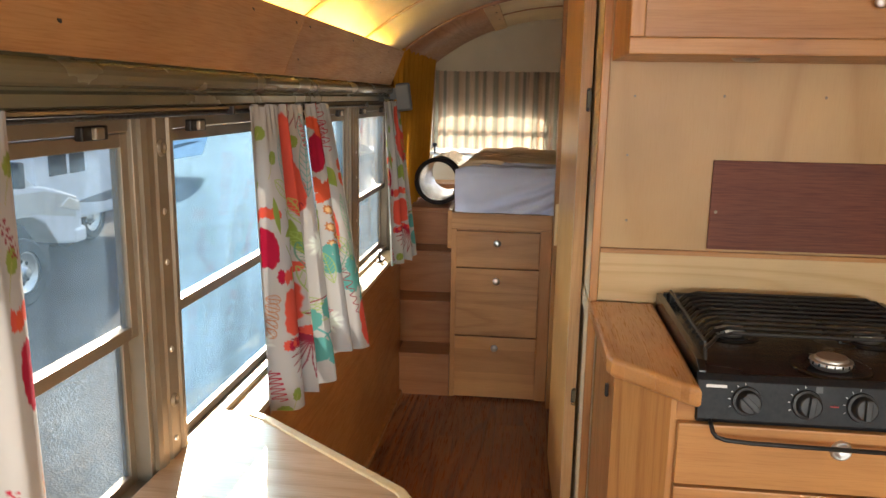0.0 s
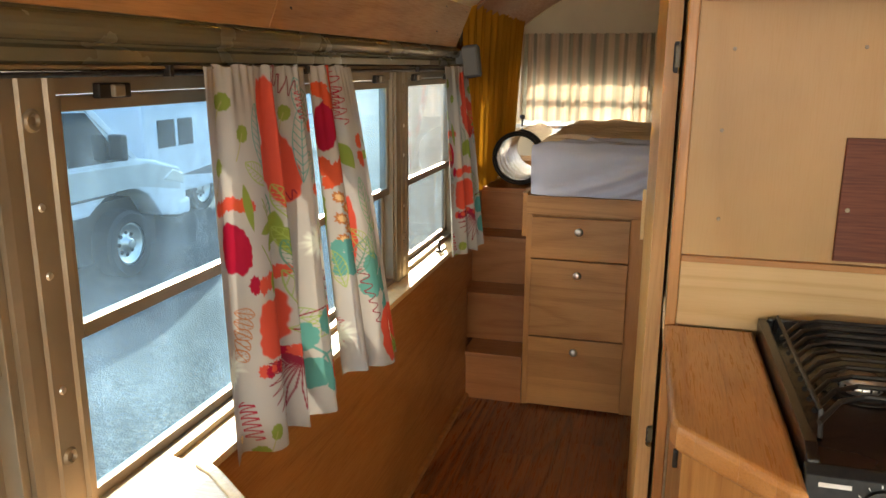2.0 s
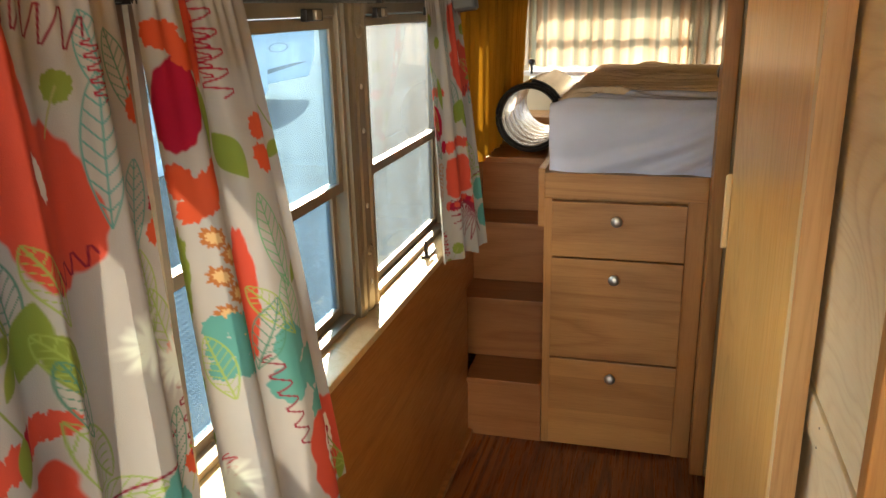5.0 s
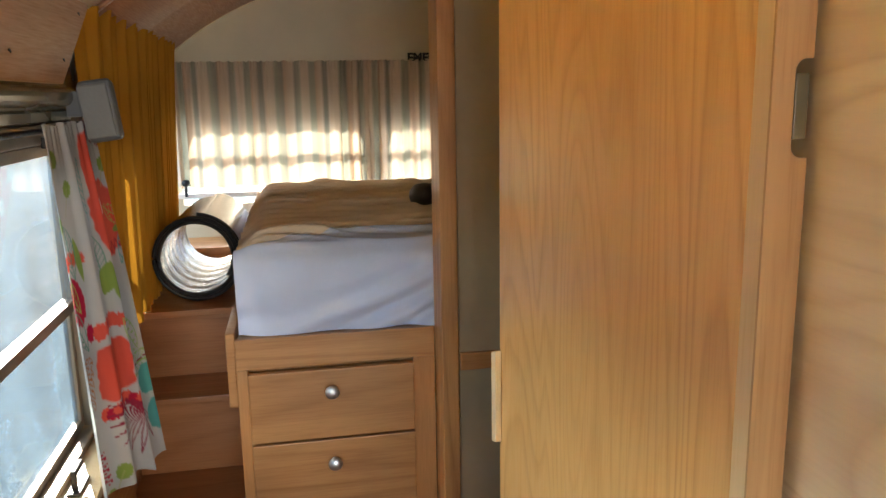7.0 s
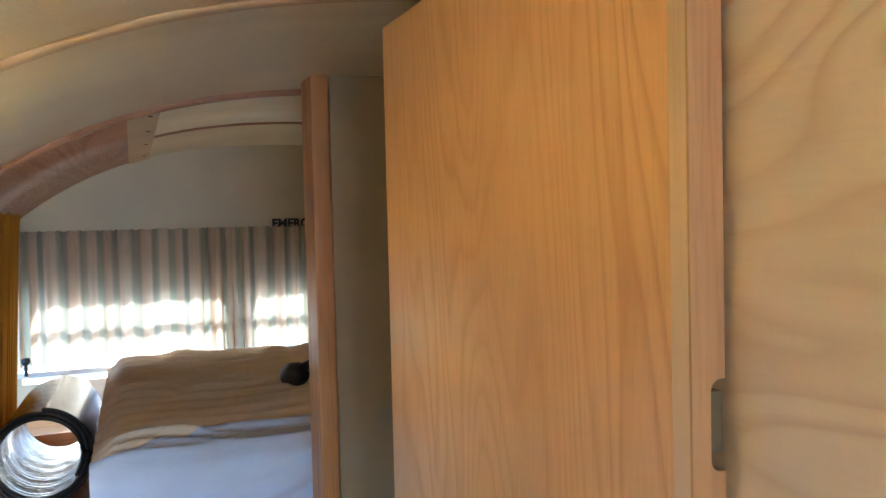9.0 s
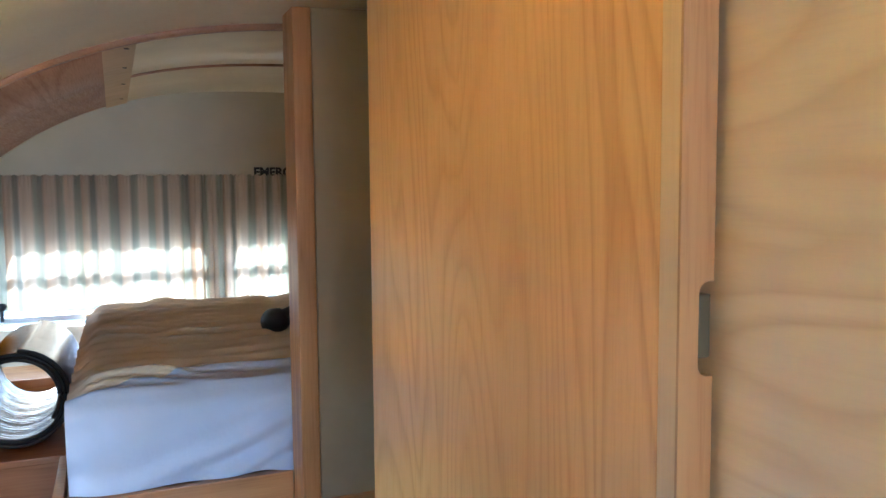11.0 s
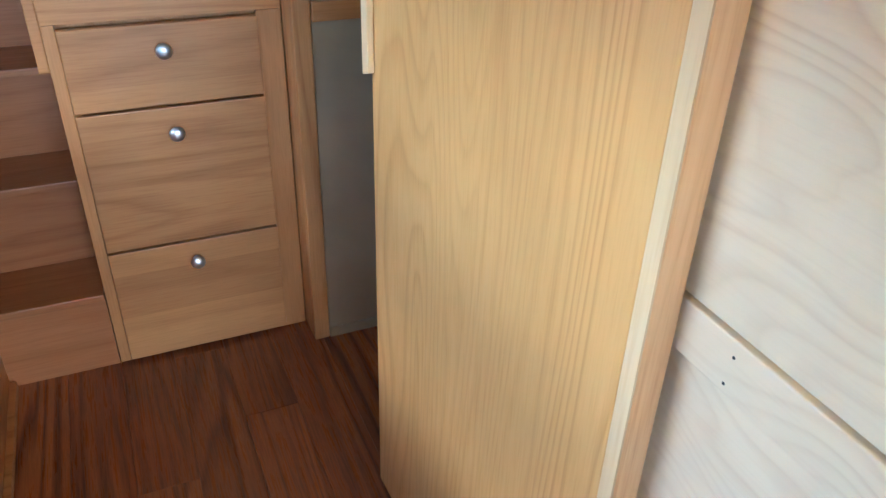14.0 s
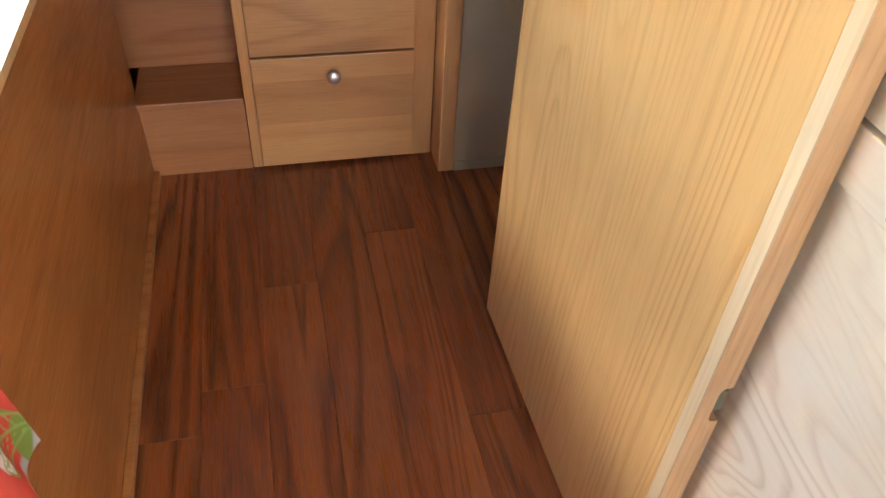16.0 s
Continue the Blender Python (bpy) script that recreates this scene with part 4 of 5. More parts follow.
setting("wall_rail", box(0.248, RIGHT_X, 3.553, 3.5665, 0.812, 0.852, 0.002), ALDER, "narrow wooden rail on the khaki wall", "trim")
setting("wall_bath_skirting", box(0.248, RIGHT_X, 3.560, 3.5665, 0.0, 0.028, 0.002), KHAKI, "low khaki skirting in the bathroom", "baseboard")
setting("doorway_head", box(0.262, 0.285, 2.44, 3.10, 1.866, 1.90), PINK_PLY, "wooden head board above the bathroom door", "trim")


def mattress():
    """A soft box with a rounded front and pulled creases."""
    x0, x1, y0, y1, z0, z1, r = -0.247, 1.60, 3.668, 5.04, 0.894, 1.098, 0.05
    n, m = 170, 210
    u = np.linspace(0, 1, n)[:, None]
    w = np.linspace(0, 1, m)[None, :]
    L1, L2, L3 = z1 - z0 - r, math.pi / 2 * r, y1 - y0 - r
    q = u * (L1 + L2 + L3)
    y = np.where(q < L1, y0, np.where(q < L1 + L2, y0 + r - r * np.cos(np.clip((q - L1) / r, 0, 1.5708)), y0 + r + (q - L1 - L2)))
    z = np.where(q < L1, z0 + q, np.where(q < L1 + L2, z1 - r + r * np.sin(np.clip((q - L1) / r, 0, 1.5708)), z1))
    x = x0 + (x1 - x0) * w ** 1.6
    x, y, z = (np.array(a) for a in np.broadcast_arrays(x, y, z))
    front = np.clip((L1 + L2 * 0.5 - q) / L1, 0, 1) + 0 * x
    # diagonal pulls on the front, folds along the top
    h = 0.012 * np.sin(95 * (z - 0.55 * x) + 5 * x + 2 * np.sin(9 * x)) * np.exp(-((x - 0.16) / 0.2) ** 2) + 0.005 * np.sin(60 * (z - 0.3 * x) + 1.7)
    y = y - h * front - 0.006 * front * (1 - front) * 4
    top = np.clip((q - L1 - L2 * 0.5) / L2, 0, 1) + 0 * x
    w1 = np.abs(np.sin(58 * (y + 0.05 * np.sin(3.2 * x + 1) + 0.012 * np.sin(17 * x)) + 2 * np.sin(2.5 * x))) ** 4
    w2 = np.abs(np.sin(31 * (y - 0.22 * x) + 1.5 * np.sin(5 * x))) ** 9
    z = z + top * (0.015 * w1 * (0.5 + 0.5 * np.sin(6 * x + 9 * y)) + 0.018 * w2 + 0.002 * np.sin(13 * x + 4 * y) - 0.012 * (y - 3.7))
    near = np.exp(-((x - x0) / 0.035) ** 2)
    z = z - near * top * 0.035
    y = y + near * 0.02 * front
    return np.stack([x, y, z], -1), q, (L1, L2)


_pts, _q, _ = mattress()
_mat = thing("mattress", "thick mattress with white and tan sheets on the bunk", "mattress", (0.3, 4.3, 0.894))
_cut = int(np.argmax(_q[:, 0] > 0.222))
_o = grid_mesh("white_sheet", _pts[: _cut + 60], WHITE_SHEET)
_o.parent, _o.matrix_parent_inverse = _mat, Matrix.Translation(_mat.location).inverted()
tagged(_o, "bluish white fitted sheet with pulled creases")
_nr, _nc = 150, _pts.shape[1]
_tp = np.empty((_nr, _nc, 3))
for _c in range(_nc):
    _s0 = _cut + (2.0 + 26.0 * np.clip(_pts[_cut, _c, 0] + 0.25, 0, 0.7) + 2.0 * math.sin(7 * _pts[_cut, _c, 0]))
    _rows = np.linspace(_s0, len(_pts) - 1, _nr)
    for _k in range(3):
        _tp[:, _c, _k] = np.interp(_rows, np.arange(len(_pts)), _pts[:, _c, _k])
_tp[..., 2] += 0.004
_tp[..., 1] -= 0.002
_o = grid_mesh("tan_sheet", _tp, TAN_SHEET)
_o.parent, _o.matrix_parent_inverse = _mat, Matrix.Translation(_mat.location).inverted()
tagged(_o, "wrinkled tan sheet across the top")
part("core", box(-0.232, 1.58, 3.70, 5.03, 0.8935, 1.07, 0.03), WHITE_SHEET, _mat, smooth=True)

# roll of foil insulation on the top step
_rl = thing("foil_roll", "roll of silvery foil insulation with dark edges", "insulation roll", (-0.40, 4.45, 0.842))


def foil_roll():
    pts = []
    turns, n = 2.35, 150
    for i in range(n):
        a = -0.6 + 2 * math.pi * turns * i / n
        r = 0.102 + 0.027 * i / n
        pts.append((r * math.cos(a), r * math.sin(a)))
    b = bmesh.new()
    m = Matrix.Translation((-0.393, 4.23, 0.976)) @ Euler((0, 0, radians(-1))).to_matrix().to_4x4()
    steps = 84
    rows = []
    for j in range(steps + 1):
        y = 0.52 * j / steps
        rows.append([b.verts.new(m @ Vector((p * (1 + 0.028 * (1 - i / n) * math.sin(y * 310)), y, q * (1 + 0.028 * (1 - i / n) * math.sin(y * 310))))) for i, (p, q) in enumerate(pts)])
    for r0, r1 in zip(rows, rows[1:]):
        for i in range(n - 1):
            b.faces.new((r0[i], r0[i + 1], r1[i + 1], r1[i]))
    return b, m, pts


_bm, _m4, _sp2 = foil_roll()
_ob = part("foil_sheet", _bm, FOIL, _rl, smooth=True)
_ob.modifiers.new("thickness", "SOLIDIFY").thickness = 0.004
part("dark_edge", rod([_m4 @ Vector((p, -0.004, q)) for p, q in _sp2], 0.0058, 8), BLACK, _rl, "black taped edge")

# ---- bathroom door and partition ----
KY = 2.146
HALL_X = 0.268
setting("wall_hall", box(HALL_X, HALL_X + 0.02, KY + 0.0205, 3.02, 0.8805, 1.90), HALL_PLY, "birch plywood hall side of the kitchen partition", "wall")
setting("wall_hall_low", box(HALL_X + 0.004, HALL_X + 0.02, KY + 0.0205, 3.02, 0.0, 0.8205), HALL_PLY, "lower birch plywood panel of the partition", "wall")
_bt = setting("hall_batten", box(HALL_X - 0.004, HALL_X + 0.018, KY + 0.0205, 3.02, 0.8225, 0.8765, 0.002), HALL_PLY, "pale wooden batten along the partition with screws", "trim")
for _y, _z in ((2.349, 0.861), (2.352, 0.832)):
    part("screw", turned([(0, 0.0006), (0.0012, 0.0006), (0.0018, 0)], pose(HALL_X - 0.004, _y, _z, 0, -90, 0), 10), DARK_METAL, _bt)


DOOR_AT = pose(0.228, 2.4115, 0, 0, 0, 1.906)
DOOR_L, DOOR_T, DOOR_H = 0.650, 0.032, 1.862
NOTCHES = ((0.494, 0.552), (1.380, 1.450))


def placed(bm):
    bmesh.ops.transform(bm, matrix=DOOR_AT, verts=bm.verts)
    return bm


def door_edge(y0, y1):
    """One layer of the edge, with two rounded notches cut from its back corner."""
    o = [(0.0, 0.012), (DOOR_T, 0.012)]
    d, r = 0.014, 0.009
    for a, b in NOTCHES:
        o += [(DOOR_T, a)]
        o += [(DOOR_T - d + r - r * math.sin(t), a + r - r * math.cos(t)) for t in [i * math.pi / 2 / 5 for i in range(6)]]
        o += [(DOOR_T - d + r - r * math.cos(t), b - r + r * math.sin(t)) for t in [i * math.pi / 2 / 5 for i in range(6)]]
        o += [(DOOR_T, b)]
    o += [(DOOR_T, DOOR_H), (0.0, DOOR_H)]
    return placed(prism(o, "y", y0, y1))


_dr = thing("bathroom_door", "honey coloured veneered bathroom door with pale solid edging", "door", (0.224, 2.70, 0.012))
_dr["kind"] = "structure"
part("leaf", placed(box(0.0, DOOR_T, 0.022, DOOR_L, 0.012, DOOR_H, 0.0015)), DOOR_WOOD, _dr)
part("edge_strip", door_edge(0.0025, 0.0215), EDGE_WOOD, _dr, "pale solid wood edge strip")
part("edge_band", door_edge(0.0, 0.0024), EDGE_BAND, _dr, "darker straight-grained edge of the door")
for _a, _b in NOTCHES:
    _h = part("notch_liner", placed(box(DOOR_T - 0.016, DOOR_T - 0.001, 0.0215, 0.0221, _a + 0.001, _b - 0.001)), BLACK, _dr, "black lining of a rounded notch")
    part("spacer", placed(box(DOOR_T - 0.010, DOOR_T + 0.001, 0.004, 0.0205, _a + 0.013, _b - 0.010, 0.001)), OLIVE, _h, "small grey brown spacer block")
part("pull", placed(prism([(0.638, 0.874), (0.662, 0.866), (0.662, 1.020), (0.638, 1.030)], "x", -0.011, -0.0005, 0.002)), EDGE_WOOD, _dr, "small pale wooden door pull")

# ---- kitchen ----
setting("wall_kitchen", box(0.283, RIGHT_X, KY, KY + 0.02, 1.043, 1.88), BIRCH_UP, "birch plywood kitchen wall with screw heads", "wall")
_post2 = setting("partition_post", box(0.262, 0.2825, KY - 0.006, KY + 0.02, 0.0, 1.88, 0.003), ALDER_UP, "slim wooden corner post of the kitchen wall", "post")
setting("backsplash", box(0.283, RIGHT_X, KY - 0.006, KY + 0.02, 0.902, 1.030, 0.002), BIRCH, "birch backsplash board behind the stove", "backsplash")
setting("backsplash_ledge", box(0.283, RIGHT_X, KY - 0.012, KY + 0.02, 1.0305, 1.0425, 0.002), ALDER, "thin wooden ledge over the backsplash", "trim")
setting("partition_core", box(0.2885, RIGHT_X, KY + 0.021, 2.36, 0.0, 1.86), BIRCH, "plain core of the partition", "wall")
_pn = solo("mahogany_panel", box(0.548, 1.02, KY - 0.010, KY - 0.0005, 1.050, 1.274, 0.0015), MAHOGANY, "dark reddish mahogany panel screwed to the kitchen wall", "panel")
for _x, _z in ((0.562, 1.145),):
    part("screw", turned([(0, 0.001), (0.0035, 0.001), (0.0045, 0)], pose(_x, KY - 0.010, _z, 90), 10), BRONZE, _pn)
for _x, _z in ((0.347, 1.427), (0.562, 1.43), (0.337, 1.281), (0.345, 1.115), (0.80, 1.43)):
    tagged(new("wall_screw", mesh_of("wall_screw", turned([(0, 0.001), (0.0025, 0.0012), (0.0036, 0)], pose(_x, KY, _z, 90), 12), BRONZE)), "small screw head in the birch wall", "screw", "wall screws")


def cup_board(name, x0, x1, y0, y1, z0, z1):
    """An upper cabinet with a framed panel door on its front."""
    c = thing(name, "birch upper kitchen cabinet with framed door", "cabinet", ((x0 + x1) / 2, y1, z0))
    part("body", box(x0, x1, y0 + 0.02, y1, z0, z1, 0.003), ALDER_UP, c)
    d = part("door", box(x0 + 0.0, x1, y0, y0 + 0.0195, z0, z0 + 0.034, 0.003), ALDER, c, "framed cabinet door")
    part("door_stile", box(x0, x0 + 0.03, y0, y0 + 0.0195, z0 + 0.0345, z1, 0.003), ALDER_UP, d)
    part("door_panel", box(x0 + 0.0305, x1, y0 + 0.006, y0 + 0.018, z0 + 0.0345, z1, 0.002), ALDER, d)
    part("knob", turned([(0, 0.024), (0.009, 0.023), (0.013, 0.019), (0.012, 0.014), (0.006, 0.009), (0.006, 0)], pose(0.762, y0 + 0.006, z0 + 0.103, 90), 20), CHROME, d, "round nickel knob", True)
    return c


cup_board("upper_cabinet", 0.287, 1.62, 1.815, KY - 0.001, 1.510, 1.815)
_pk = solo("puck_light", turned([(0, -0.006), (0.024, -0.006), (0.028, -0.003), (0.03, 0)], pose(0.55, 1.93, 1.5095), 24), CHROME, "small round silver lamp under the upper cabinet", "lamp", smooth=True)

# counter with a cut corner
CZ = 0.902
TOP = [(0.262, 2.138), (0.268, 1.700), (0.276, 1.678), (0.405, 1.545), (0.425, 1.536), (0.428, 1.70), (0.428, 2.138)]


def round_top(outline, z0, z1, r):
    b = bmesh.new()
    a = [b.verts.new((x, y, z0)) for x, y in outline]
    f = b.faces.new(a)
    e = bmesh.ops.extrude_face_region(b, geom=[f])
    bmesh.ops.translate(b, vec=(0, 0, z1 - z0), verts=[v for v in e["geom"] if isinstance(v, bmesh.types.BMVert)])
    bmesh.ops.recalc_face_normals(b, faces=b.faces)
    bmesh.ops.bevel(b, geom=[d for d in b.edges if abs(d.verts[0].co.z - d.verts[1].co.z) < 1e-6], offset=r, segments=4, affect="EDGES", profile=0.5)
    return b


def block_top(label, make, x0, x1, cuts):
    """A worktop of glued boards."""
    c = thing("countertop", label, "countertop", ((x0 + x1) / 2, 1.85, CZ - 0.042))
    edges = [x0 - 0.1, *cuts, x1 + 0.1]
    for lo, hi in zip(edges, edges[1:]):
        b = make()
        for px, s in ((lo, -1), (hi, 1)):
            g = b.verts[:] + b.edges[:] + b.faces[:]
            r = bmesh.ops.bisect_plane(b, geom=g, plane_co=(px - s * 0.0001, 0, 0), plane_no=(s, 0, 0), clear_outer=True)
            cut = [e for e in r["geom_cut"] if isinstance(e, bmesh.types.BMEdge)]
            if cut:
                bmesh.ops.holes_fill(b, edges=cut)
        bmesh.ops.recalc_face_normals(b, faces=b.faces)
        part("board", b, COUNTER, c)


block_top("thick oiled wooden countertop with cut corner", lambda: round_top(TOP, CZ - 0.042, CZ, 0.011), 0.262, 0.428, (0.300, 0.352, 0.392))
block_top("thick oiled wooden countertop beyond the stove", lambda: box(0.985, RIGHT_X - 0.002, 1.536, 2.138, CZ - 0.042, CZ, 0.01, segments=4), 0.985, RIGHT_X, (1.05, 1.13, 1.2, 1.29, 1.36, 1.45, 1.54))
_kc = thing("stove_cabinet", "alder kitchen cabinet under the stove with drawers", "cabinet", (0.7, 1.9, 0))
part("side_panel", box(0.288, 0.306, 1.715, 2.138, 0.0, 0.8595, 0.002), ALDER_UP, _kc)
part("corner_panel", prism([(0.288, 1.7145), (0.306, 1.7145), (0.392, 1.602), (0.392, 1.585), (0.382, 1.585)], "z", 0.0, 0.8595), ALDER_UP, _kc)
part("front_frame", box(0.3925, RIGHT_X - 0.01, 1.585, 1.60, 0.0, 0.819), ALDER, _kc)
part("front_stile", box(0.3925, 0.4265, 1.585, 1.60, 0.8195, 0.8595), ALDER, _kc)
for _z0, _z1 in ((0.694, 0.8185), (0.45, 0.688), (0.10, 0.444)):
    _d = part("drawer", box(0.394, 0.99, 1.566, 1.5845, _z0, _z1, 0.003), ALDER, _kc)
    _g = part("ring_pull", turned([(0.0, 0.002), (0.011, 0.002), (0.013, 0.006), (0.017, 0.007), (0.019, 0.004), (0.02, 0)], pose(0.691, 1.566, _z1 - 0.035, 90), 24), CHROME, _d, "round chrome push latch", True)
_lt = part("latch", box(0.280, 0.288, 1.805, 1.817, 0.768, 0.798, 0.003), BLACK, _kc, "small black latch")

# stove
_sv = thing("gas_stove", "black three-burner gas cooktop with wire grate", "stove", (0.7, 1.87, CZ))
SX0, SX1, SY0, SY1 = 0.430, 0.983, 1.605, 2.128
part("top_plate", box(SX0 + 0.0165, SX1 - 0.0165, SY0, SY1 - 0.004, CZ - 0.05, CZ + 0.004, 0.004), ENAMEL, _sv)
part("side_rim", prism([(SY0 - 0.006, CZ - 0.02), (SY0 - 0.006, CZ + 0.012), (SY0 + 0.02, CZ + 0.026), (SY1, CZ + 0.03), (SY1, CZ - 0.02)], "x", SX0, SX0 + 0.016, 0.003), ENAMEL, _sv)
part("side_rim", prism([(SY0 - 0.006, CZ - 0.02), (SY0 - 0.006, CZ + 0.012), (SY0 + 0.02, CZ + 0.026), (SY1, CZ + 0.03), (SY1, CZ - 0.02)], "x", SX1 - 0.016, SX1, 0.003), ENAMEL, _sv)
part("back_rim", box(SX0 + 0.0165, SX1 - 0.0165, SY1 - 0.014, SY1, CZ - 0.01, CZ + 0.034, 0.003), ENAMEL, _sv)
_fp = part("control_panel", prism([(1.577, 0.820), (1.571, 0.829), (1.586, 0.900), (1.598, 0.910), (1.604, 0.910), (1.604, 0.820)], "x", SX0 - 0.002, SX1 + 0.002, 0.002), PANEL_BLUE, _sv, "dark tilted control panel")
PT = pose(0, 0, 0, 90 - 11, 0, 0)
for _i, _x in enumerate((0.518, 0.626, 0.724, 0.822, 0.920)):
    _c0 = (_x, 1.5778, 0.865)
    _k = part("knob", turned([(0.0, 0.026), (0.018, 0.025), (0.0205, 0.022), (0.022, 0.006), (0.0265, 0.005), (0.028, 0.0)], Matrix.Translation(_c0) @ PT, 30), BLACK, _fp, "black stove knob")
    part("grip", box(-0.0055, 0.0055, -0.0195, 0.0195, 0.020, 0.034, 0.002), BLACK, _k).data.transform(Matrix.Translation(_c0) @ PT @ pose(0, 0, 0, 0, 0, (45, -8, -4, 0, 0)[_i]))
    for _j in range(9):
        _a = radians(200 - 26 * _j)
        if _j < 5:
            part("scale_mark", box(-0.0006, 0.0006, -0.002, 0.002, 0, 0.0004), WHITE_INK, _fp).data.transform(Matrix.Translation(_c0) @ PT @ pose(0.0325 * math.cos(_a), 0.0325 * math.sin(_a), 0.0005, 0, 0, math.degrees(_a) + 90))
part("brand_bar", box(-0.019, 0.019, -0.0028, 0.0028, 0, 0.0005), WHITE_INK, _fp, "small pale maker's mark").data.transform(Matrix.Translation((0.462, 1.5831, 0.890)) @ PT)
part("spark_symbol", box(-0.006, 0.006, -0.006, 0.006, 0, 0.0005), GREY_PLASTIC, _fp).data.transform(Matrix.Translation((0.648, 1.5837, 0.893)) @ PT)
part("red_mark", box(-0.008, 0.008, -0.001, 0.001, 0, 0.0005), RED_INK, _fp).data.transform(Matrix.Translation((0.675, 1.5774, 0.864)) @ PT)
for _x, _y, _r in ((0.553, 1.875, 0.034), (0.845, 1.875, 0.034), (0.700, 1.680, 0.040)):
    part("drip_ring", turned([(_r * 1.25, 0.001), (_r * 1.75, 0.0045), (_r * 1.85, 0.0045), (_r * 1.9, 0.0)], pose(_x, _y, CZ + 0.004), 32), ENAMEL, _sv, smooth=True)
    _bn = part("burner", turned([(0, 0.024), (_r * 0.72, 0.0235), (_r * 0.78, 0.02), (_r * 0.8, 0.017), (_r, 0.016), (_r * 1.02, 0.011), (_r * 0.95, 0.006), (_r * 0.8, 0.0)], pose(_x, _y, CZ + 0.004), 40), BURNER, _sv, "aluminium gas burner")
    for _j in range(18):
        _a = 2 * math.pi * _j / 18
        part("port", box(-0.002, 0.002, -0.0012, 0.0012, 0, 0.006), ENAMEL, _bn).data.transform(pose(_x + _r * 1.015 * math.cos(_a), _y + _r * 1.015 * math.sin(_a), CZ + 0.0135, 0, 0, math.degrees(_a)))
_gr = part("grate", rod([(SX0 + 0.03, 1.68, CZ + 0.006), (SX0 + 0.03, 1.69, CZ + 0.04), (SX0 + 0.03, 2.10, CZ + 0.043), (SX0 + 0.03, 2.11, CZ + 0.01)], 0.0035, 8), BLACK, _sv, "black wire grate")
for _i in range(10):
    _y = 1.745 + 0.038 * _i
    part("bar", rod([(SX0 + 0.026, _y - 0.07, CZ + 0.03), (SX0 + 0.06, _y - 0.02, CZ + 0.042), (SX0 + 0.095, _y, CZ + 0.045), (SX1 - 0.06, _y, CZ + 0.045), (SX1 - 0.026, _y - 0.05, CZ + 0.03)], 0.0040, 8), BLACK, _gr)
for _x in (0.735,):
    part("cross_bar", rod([(_x, 1.735, CZ + 0.040), (_x, 2.098, CZ + 0.040)], 0.003, 8), BLACK, _gr)
_tb = solo("towel_bar", rod([(0.452, 1.571, 0.826), (0.451, 1.552, 0.822), (0.452, 1.541, 0.815), (0.458, 1.537, 0.808), (0.475, 1.536, 0.803), (0.52, 1.536, 0.800), (0.95, 1.536, 0.795)], 0.0042, 10), BLACK, "thin black towel bar under the stove", "towel bar", smooth=True)

# ---- dinette table ----
TZ = 0.745
TT = [(-0.552, 1.665), (-0.470, 1.640), (-0.440, 1.620), (-0.112, 1.362), (-0.095, 1.335), (-0.095, 0.72), (-0.552, 0.72)]
_tab = thing("dinette_table", "pale wooden dinette table with cut corner and light edging", "table", (-0.3, 1.1, 0))
part("tabletop", round_top(TT, TZ - 0.024, TZ, 0.003), TABLE, _tab)
_e = [(-0.475, 1.6465), (-0.436, 1.6255), (-0.107, 1.3665), (-0.090, 1.338), (-0.090, 0.72)]
_eb = bmesh.new()
for (_ax, _ay), (_bx, _by) in zip(_e, _e[1:]):
    _l, _an = math.hypot(_bx - _ax, _by - _ay), math.degrees(math.atan2(_by - _ay, _bx - _ax))
    _one = box(-_l / 2 - 0.002, _l / 2 + 0.002, -0.010, 0.010, TZ - 0.034, TZ + 0.004, 0.003)
    bmesh.ops.transform(_one, matrix=pose((_ax + _bx) / 2, (_ay + _by) / 2, 0, 0, 0, _an), verts=_one.verts)
    _eb = joined(_eb, _one)
part("edging", _eb, EDGE_WOOD, _tab, "pale wooden edging")
part("leg", turned([(0.03, 0.012), (0.03, TZ - 0.03)], pose(-0.3, 1.0, 0), 24), CHROME, _tab)
part("foot", turned([(0, 0.012), (0.085, 0.010), (0.09, 0.0), (0, 0)], pose(-0.3, 1.0, 0), 28), CHROME, _tab)

# black clip lamp lying on the bed
_cl = thing("black_hand_lamp", "small black hand lamp lying on the tan sheet", "lamp", (0.30, 4.25, 1.12))
part("head", turned([(0, 0), (0.034, 0.002), (0.038, 0.012), (0.036, 0.05), (0.026, 0.075), (0.018, 0.082), (0, 0.084)], pose(0.272, 4.245, 1.128, 78, 0, 18), 24), BLACK, _cl, smooth=True)
part("lens", turned([(0, -0.002), (0.03, -0.001), (0.033, 0.003)], pose(0.272, 4.245, 1.128, 78, 0, 18), 24), DARK_GLASS, _cl)
part("handle", rod([(0.28, 4.20, 1.145), (0.34, 4.17, 1.175), (0.40, 4.16, 1.16)], 0.017, 12), BLACK, _cl, smooth=True)

# small dark pull and latch by the rear window
_wl = thing("rear_window_latch", "small black latch knob beside the rear window", "latch", (-0.5, 5.0, 1.08))
part("stem", rod([(-0.512, 5.03, 1.062), (-0.512, 5.03, 1.112)], 0.006, 10), BLACK, _wl)
part("knob", turned([(0, 0.03), (0.012, 0.028), (0.016, 0.018), (0.012, 0.006), (0, 0)], pose(-0.512, 5.03, 1.098), 16), BLACK, _wl, smooth=True)
